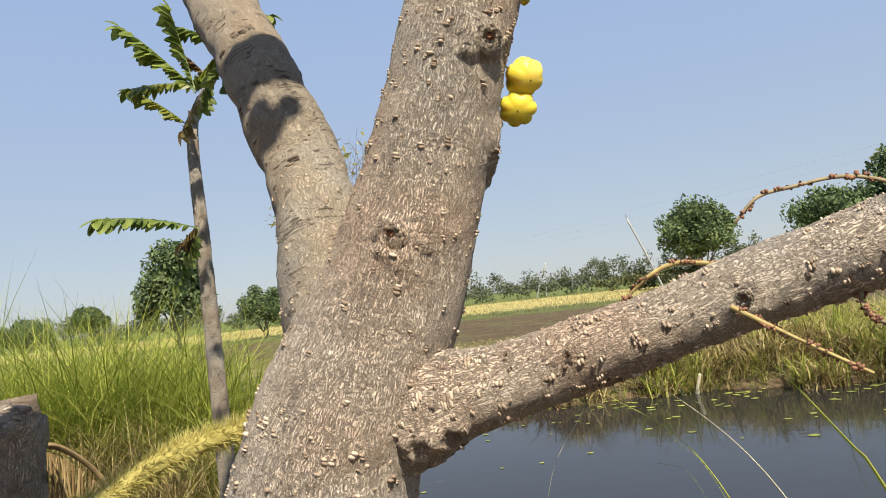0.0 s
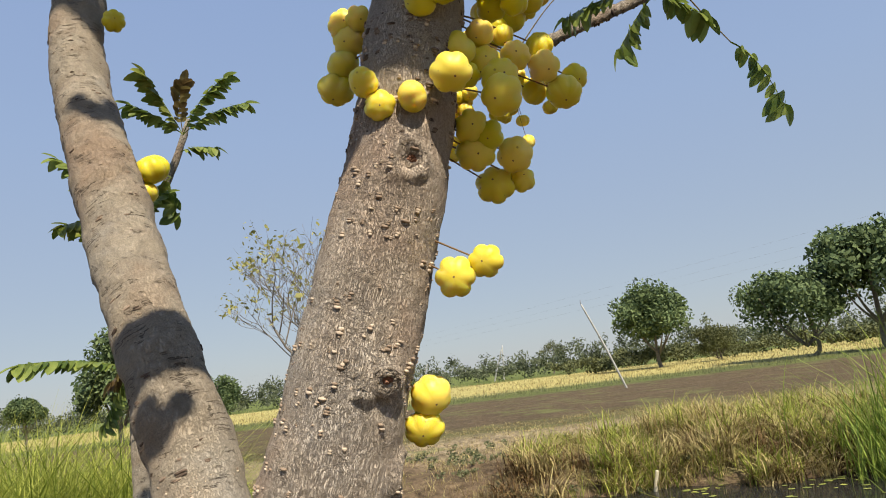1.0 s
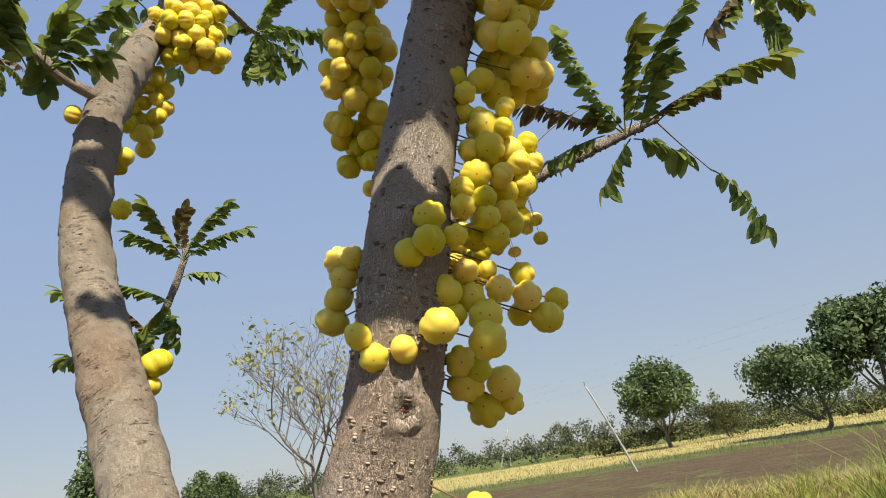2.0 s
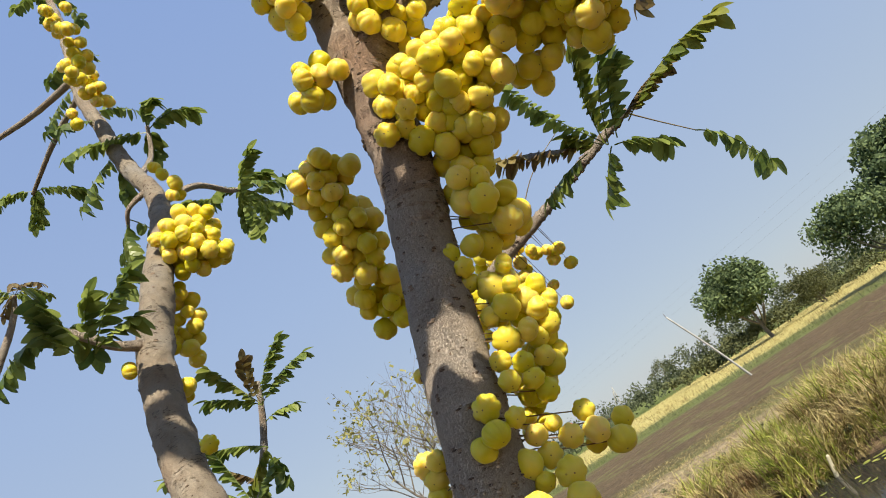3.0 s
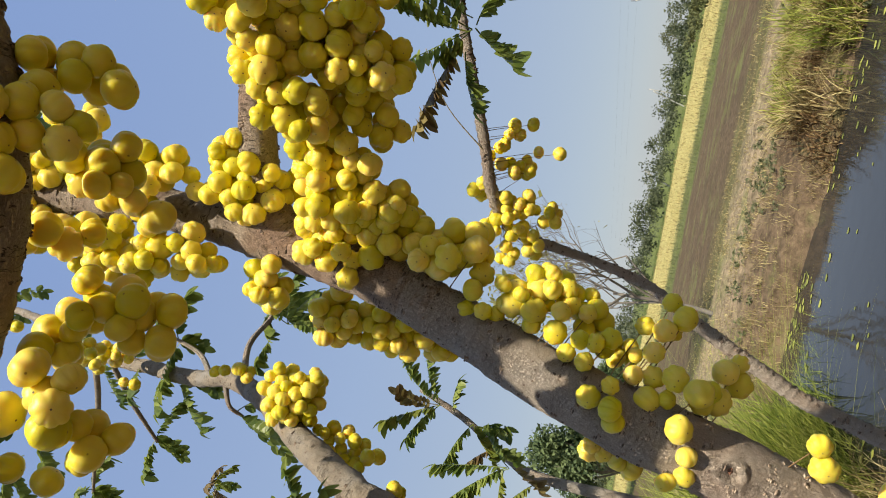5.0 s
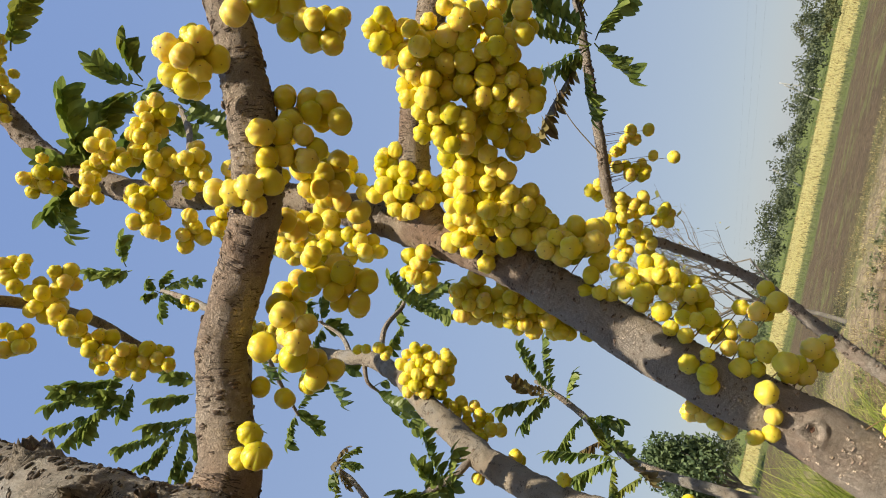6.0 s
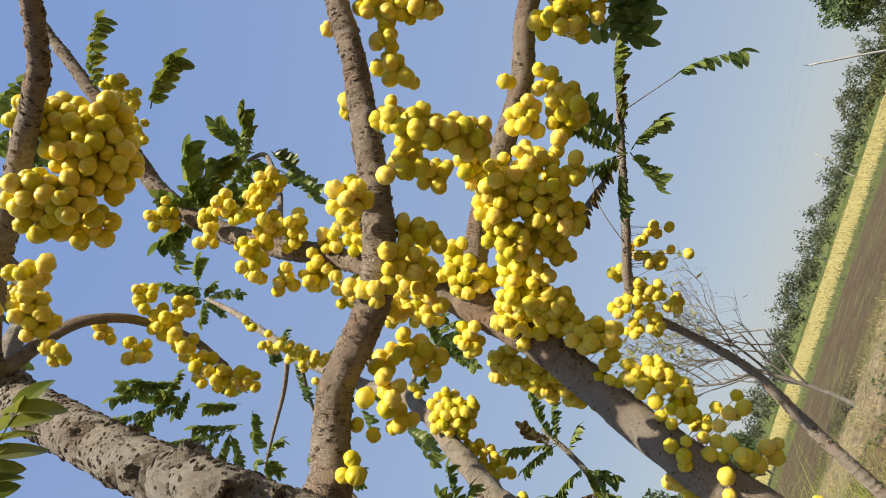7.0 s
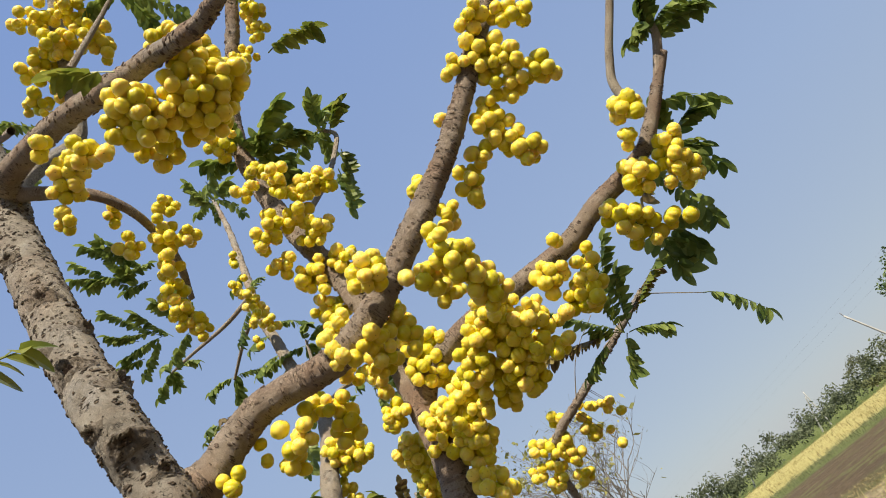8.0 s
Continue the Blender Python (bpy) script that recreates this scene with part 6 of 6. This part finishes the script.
far_tree("field_tree", *bearing(16.4, 60), 6.9, 7.4, "dark green round-crowned field tree", seed=2, trunk_share=0.17)
far_tree("field_tree", *bearing(26.8, 45), 5.4, 7.6, "broad low dark green field tree", seed=3, trunk_share=0.12)
far_tree("field_tree", *bearing(31.6, 45), 7.4, 6.4, "tall dark green field tree", seed=4, trunk_share=0.2)
far_tree("field_tree", *bearing(36.2, 44), 6.2, 5.0, "leafy dark green field tree", seed=5)
far_tree("field_tree", *bearing(-25.2, 35), 5.0, 3.7, "leafy green field tree beyond the reeds", seed=6, trunk_share=0.15)
far_tree("field_tree", *bearing(-19.0, 42), 3.1, 3.0, "small round green tree", seed=7, trunk_share=0.12)
far_tree("field_tree", *bearing(-31.3, 52), 3.4, 2.4, "small dark field tree on the skyline", seed=8)
far_tree("field_tree", *bearing(-35.5, 70), 3.2, 6.0, "low green tree on the skyline", seed=9, trunk_share=0.1)
far_tree("field_tree", *bearing(20.6, 62), 2.9, 4.2, "olive-brown shrub by the field", "shrub", FAR_LEAF_DRY, seed=10, trunk_share=0.05)
far_tree("field_tree", *bearing(8.0, 100), 4.6, 4.0, "thin greyish tree on the skyline", "tree", FAR_LEAF_DRY, seed=11, count=1500)

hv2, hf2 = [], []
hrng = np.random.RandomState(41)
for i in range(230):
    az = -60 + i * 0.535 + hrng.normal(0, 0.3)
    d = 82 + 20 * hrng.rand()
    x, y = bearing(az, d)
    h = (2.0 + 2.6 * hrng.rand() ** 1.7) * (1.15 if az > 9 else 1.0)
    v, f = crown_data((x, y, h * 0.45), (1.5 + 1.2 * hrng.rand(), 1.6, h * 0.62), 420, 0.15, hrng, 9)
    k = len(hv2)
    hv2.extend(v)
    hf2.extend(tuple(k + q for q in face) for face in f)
tagged(mesh_object("far_woods", hv2, hf2, HAZED_WOODS_LEAF), "green hedge and low woods along the skyline, greyed with painted haze", "woods", kind="stuff")
hv3, hf3 = [], []
for i in range(60):
    az = 9 + i * 0.62 + hrng.normal(0, 0.3)
    x, y = bearing(az, 62 + 14 * hrng.rand())
    h = 1.0 + 1.2 * hrng.rand()
    v, f = crown_data((x, y, h * 0.45), (1.4 + hrng.rand(), 1.2, h * 0.6), 360, 0.13, hrng, 8)
    k = len(hv3)
    hv3.extend(v)
    hf3.extend(tuple(k + q for q in face) for face in f)
tagged(mesh_object("hedge", hv3, hf3, FAR_LEAF_DRY), "scrubby olive hedge behind the ploughed field", "hedge", kind="stuff")


def pole(x, y, top, r, label):
    root = thing("leaning_pole", label, "pole", "field poles")
    v, f, _, _ = tube_data([(x, y, -0.2, r), (0.5 * (x + top[0]), 0.5 * (y + top[1]), 0.5 * top[2], r * 0.9), (*top, r * 0.75)], 10, 0.3)
    mesh_object("post", v, f, CONCRETE, root, "", True)
    v, f, _, _ = tube_data([(*top, 0.02), (top[0] - 0.02, top[1], top[2] + 0.18, 0.018)], 6, 0.05)
    mesh_object("pin", v, f, CABLE, root, "thin metal pin")


px, py = bearing(13.8, 30)
pole(px, py, (*bearing(11.2, 29), 3.55), 0.046, "pale concrete pole leaning steeply over the field")
pole(*bearing(3.2, 92), (*bearing(4.1, 91), 3.9), 0.10, "thin grey pole leaning beside the ripe field")
pole(*bearing(-3.0, 88), (*bearing(-2.0, 88), 3.2), 0.10, "thin grey pole leaning beside the ripe field")
pole(*bearing(4.0, 96), (*bearing(4.2, 96), 4.6), 0.09, "thin upright grey pole on the skyline")


def utility_pole(x, y, heights):
    """A slim concrete pole whose short arms carry the cables."""
    root = thing("utility_pole", "slim grey concrete pole carrying power cables", "utility pole", "field poles")
    v, f, _, _ = tube_data([(x, y, -0.3, 0.14), (x, y, heights[0] * 0.5, 0.12), (x, y, heights[0] + 0.3, 0.10)], 10, 0.6)
    mesh_object("post", v, f, CONCRETE, root, "", True)
    for h in heights:
        v, f, _, _ = tube_data([(x - 0.02, y, h - 0.04, 0.04), (x + 0.3, y, h - 0.04, 0.04), (x + 0.6, y, h - 0.04, 0.035)], 8, 0.2)
        mesh_object("arm", v, f, CABLE, root, "steel cable arm", True)


near_end, far_end = bearing(48, 62), (-103.0, 311.0)
cable_heights = (10.9, 9.9, 8.9)
for x, y in (near_end, far_end):
    utility_pole(x, y, cable_heights)
for h in cable_heights:
    pts = [(near_end[0] + 0.55 + (far_end[0] - near_end[0]) * t, near_end[1] + (far_end[1] - near_end[1]) * t, h - 1.5 * 4 * t * (1 - t), 0.004) for t in (0, 0.1, 0.25, 0.5, 0.75, 1)]
    v, f, _, _ = tube_data(pts, 6, 4.0)
    tagged(mesh_object("power_cable", v, f, CABLE), "thin power cable crossing the sky", "cable", "power cables")

# pale dead stick standing at the foot of the bank
stick = thing("dead_stick", "pale bleached dead stick standing in the bank's grass", "stick")
sx, sy = 2.55, 9.35
branch("stem", [(sx - 0.03, sy, ground_z(sx, sy) - 0.08, 0.030), (sx, sy, ground_z(sx, sy) + 0.14, 0.027), (sx + 0.05, sy - 0.02, ground_z(sx, sy) + 0.36, 0.022)], BLADE_STRAW, stick, "", 12, 0.02, 0.003)

# ---- half-bare tree beyond the pond ----
BARE_WOOD = plain("bare_grey_wood", (0.10, 0.088, 0.072), (0.20, 0.18, 0.15), 9, 0.9)
bare = thing("bare_tree", "nearly leafless grey tree with a few yellow leaves", "tree")
brng = np.random.RandomState(53)
bx, by = bearing(-11.0, 14.5)
bz = ground_z(bx, by)
twv, twf, lvs = [], [], []


def grow(p, d, length, r, depth):
    """Limbs that fork and thin out; the thin ones gather into one mesh of twigs."""
    mid = p + d * length * 0.5 + Vector(brng.normal(0, 0.06 * length, 3))
    end = p + d * length + Vector((0, 0, 0.06 * length))
    v, f, _, _ = tube_data([(*p, r), (*mid, r * 0.85), (*end, r * 0.62)], 8 if depth < 2 else 5, max(0.05, length / 4))
    if depth < 2:
        mesh_object("trunk" if depth == 0 else "limb", v, f, BARE_WOOD, bare, "", True)
    else:
        k = len(twv)
        twv.extend(v)
        twf.extend(tuple(k + q for q in face) for face in f)
    if depth >= 5:
        lvs.append(end)
        return
    for _ in range(3 if depth else 6):
        a = brng.rand() * 6.28
        side = Vector((math.cos(a), 0.7 * math.sin(a), 0.15 + 0.5 * brng.rand()))
        start = mid + (end - mid) * brng.rand()
        grow(start, (d * 0.6 + side * 0.75).normalized(), length * (0.62 + 0.2 * brng.rand()), r * 0.57, depth + 1)


grow(Vector((bx, by, bz - 0.1)), Vector((0.02, 0, 1)), 1.95, 0.05, 0)
tagged(mesh_object("twig", twv, twf, BARE_WOOD, bare), kind="stuff")
lv3, lf3 = [], []
for e in lvs:
    for _ in range(3 if e.x < bx - 0.2 else 1):
        p = np.array(e) + brng.normal(0, 0.09, 3)
        a, b = brng.normal(0, 0.035, 3), brng.normal(0, 0.02, 3)
        k = len(lv3)
        lv3 += [p - a, p + b, p + a, p - b]
        lf3.append((k, k + 1, k + 2, k + 3))
tagged(mesh_object("leaf", lv3, lf3, BARE_LEAF, bare, "sparse pale yellow leaves"), kind="stuff")
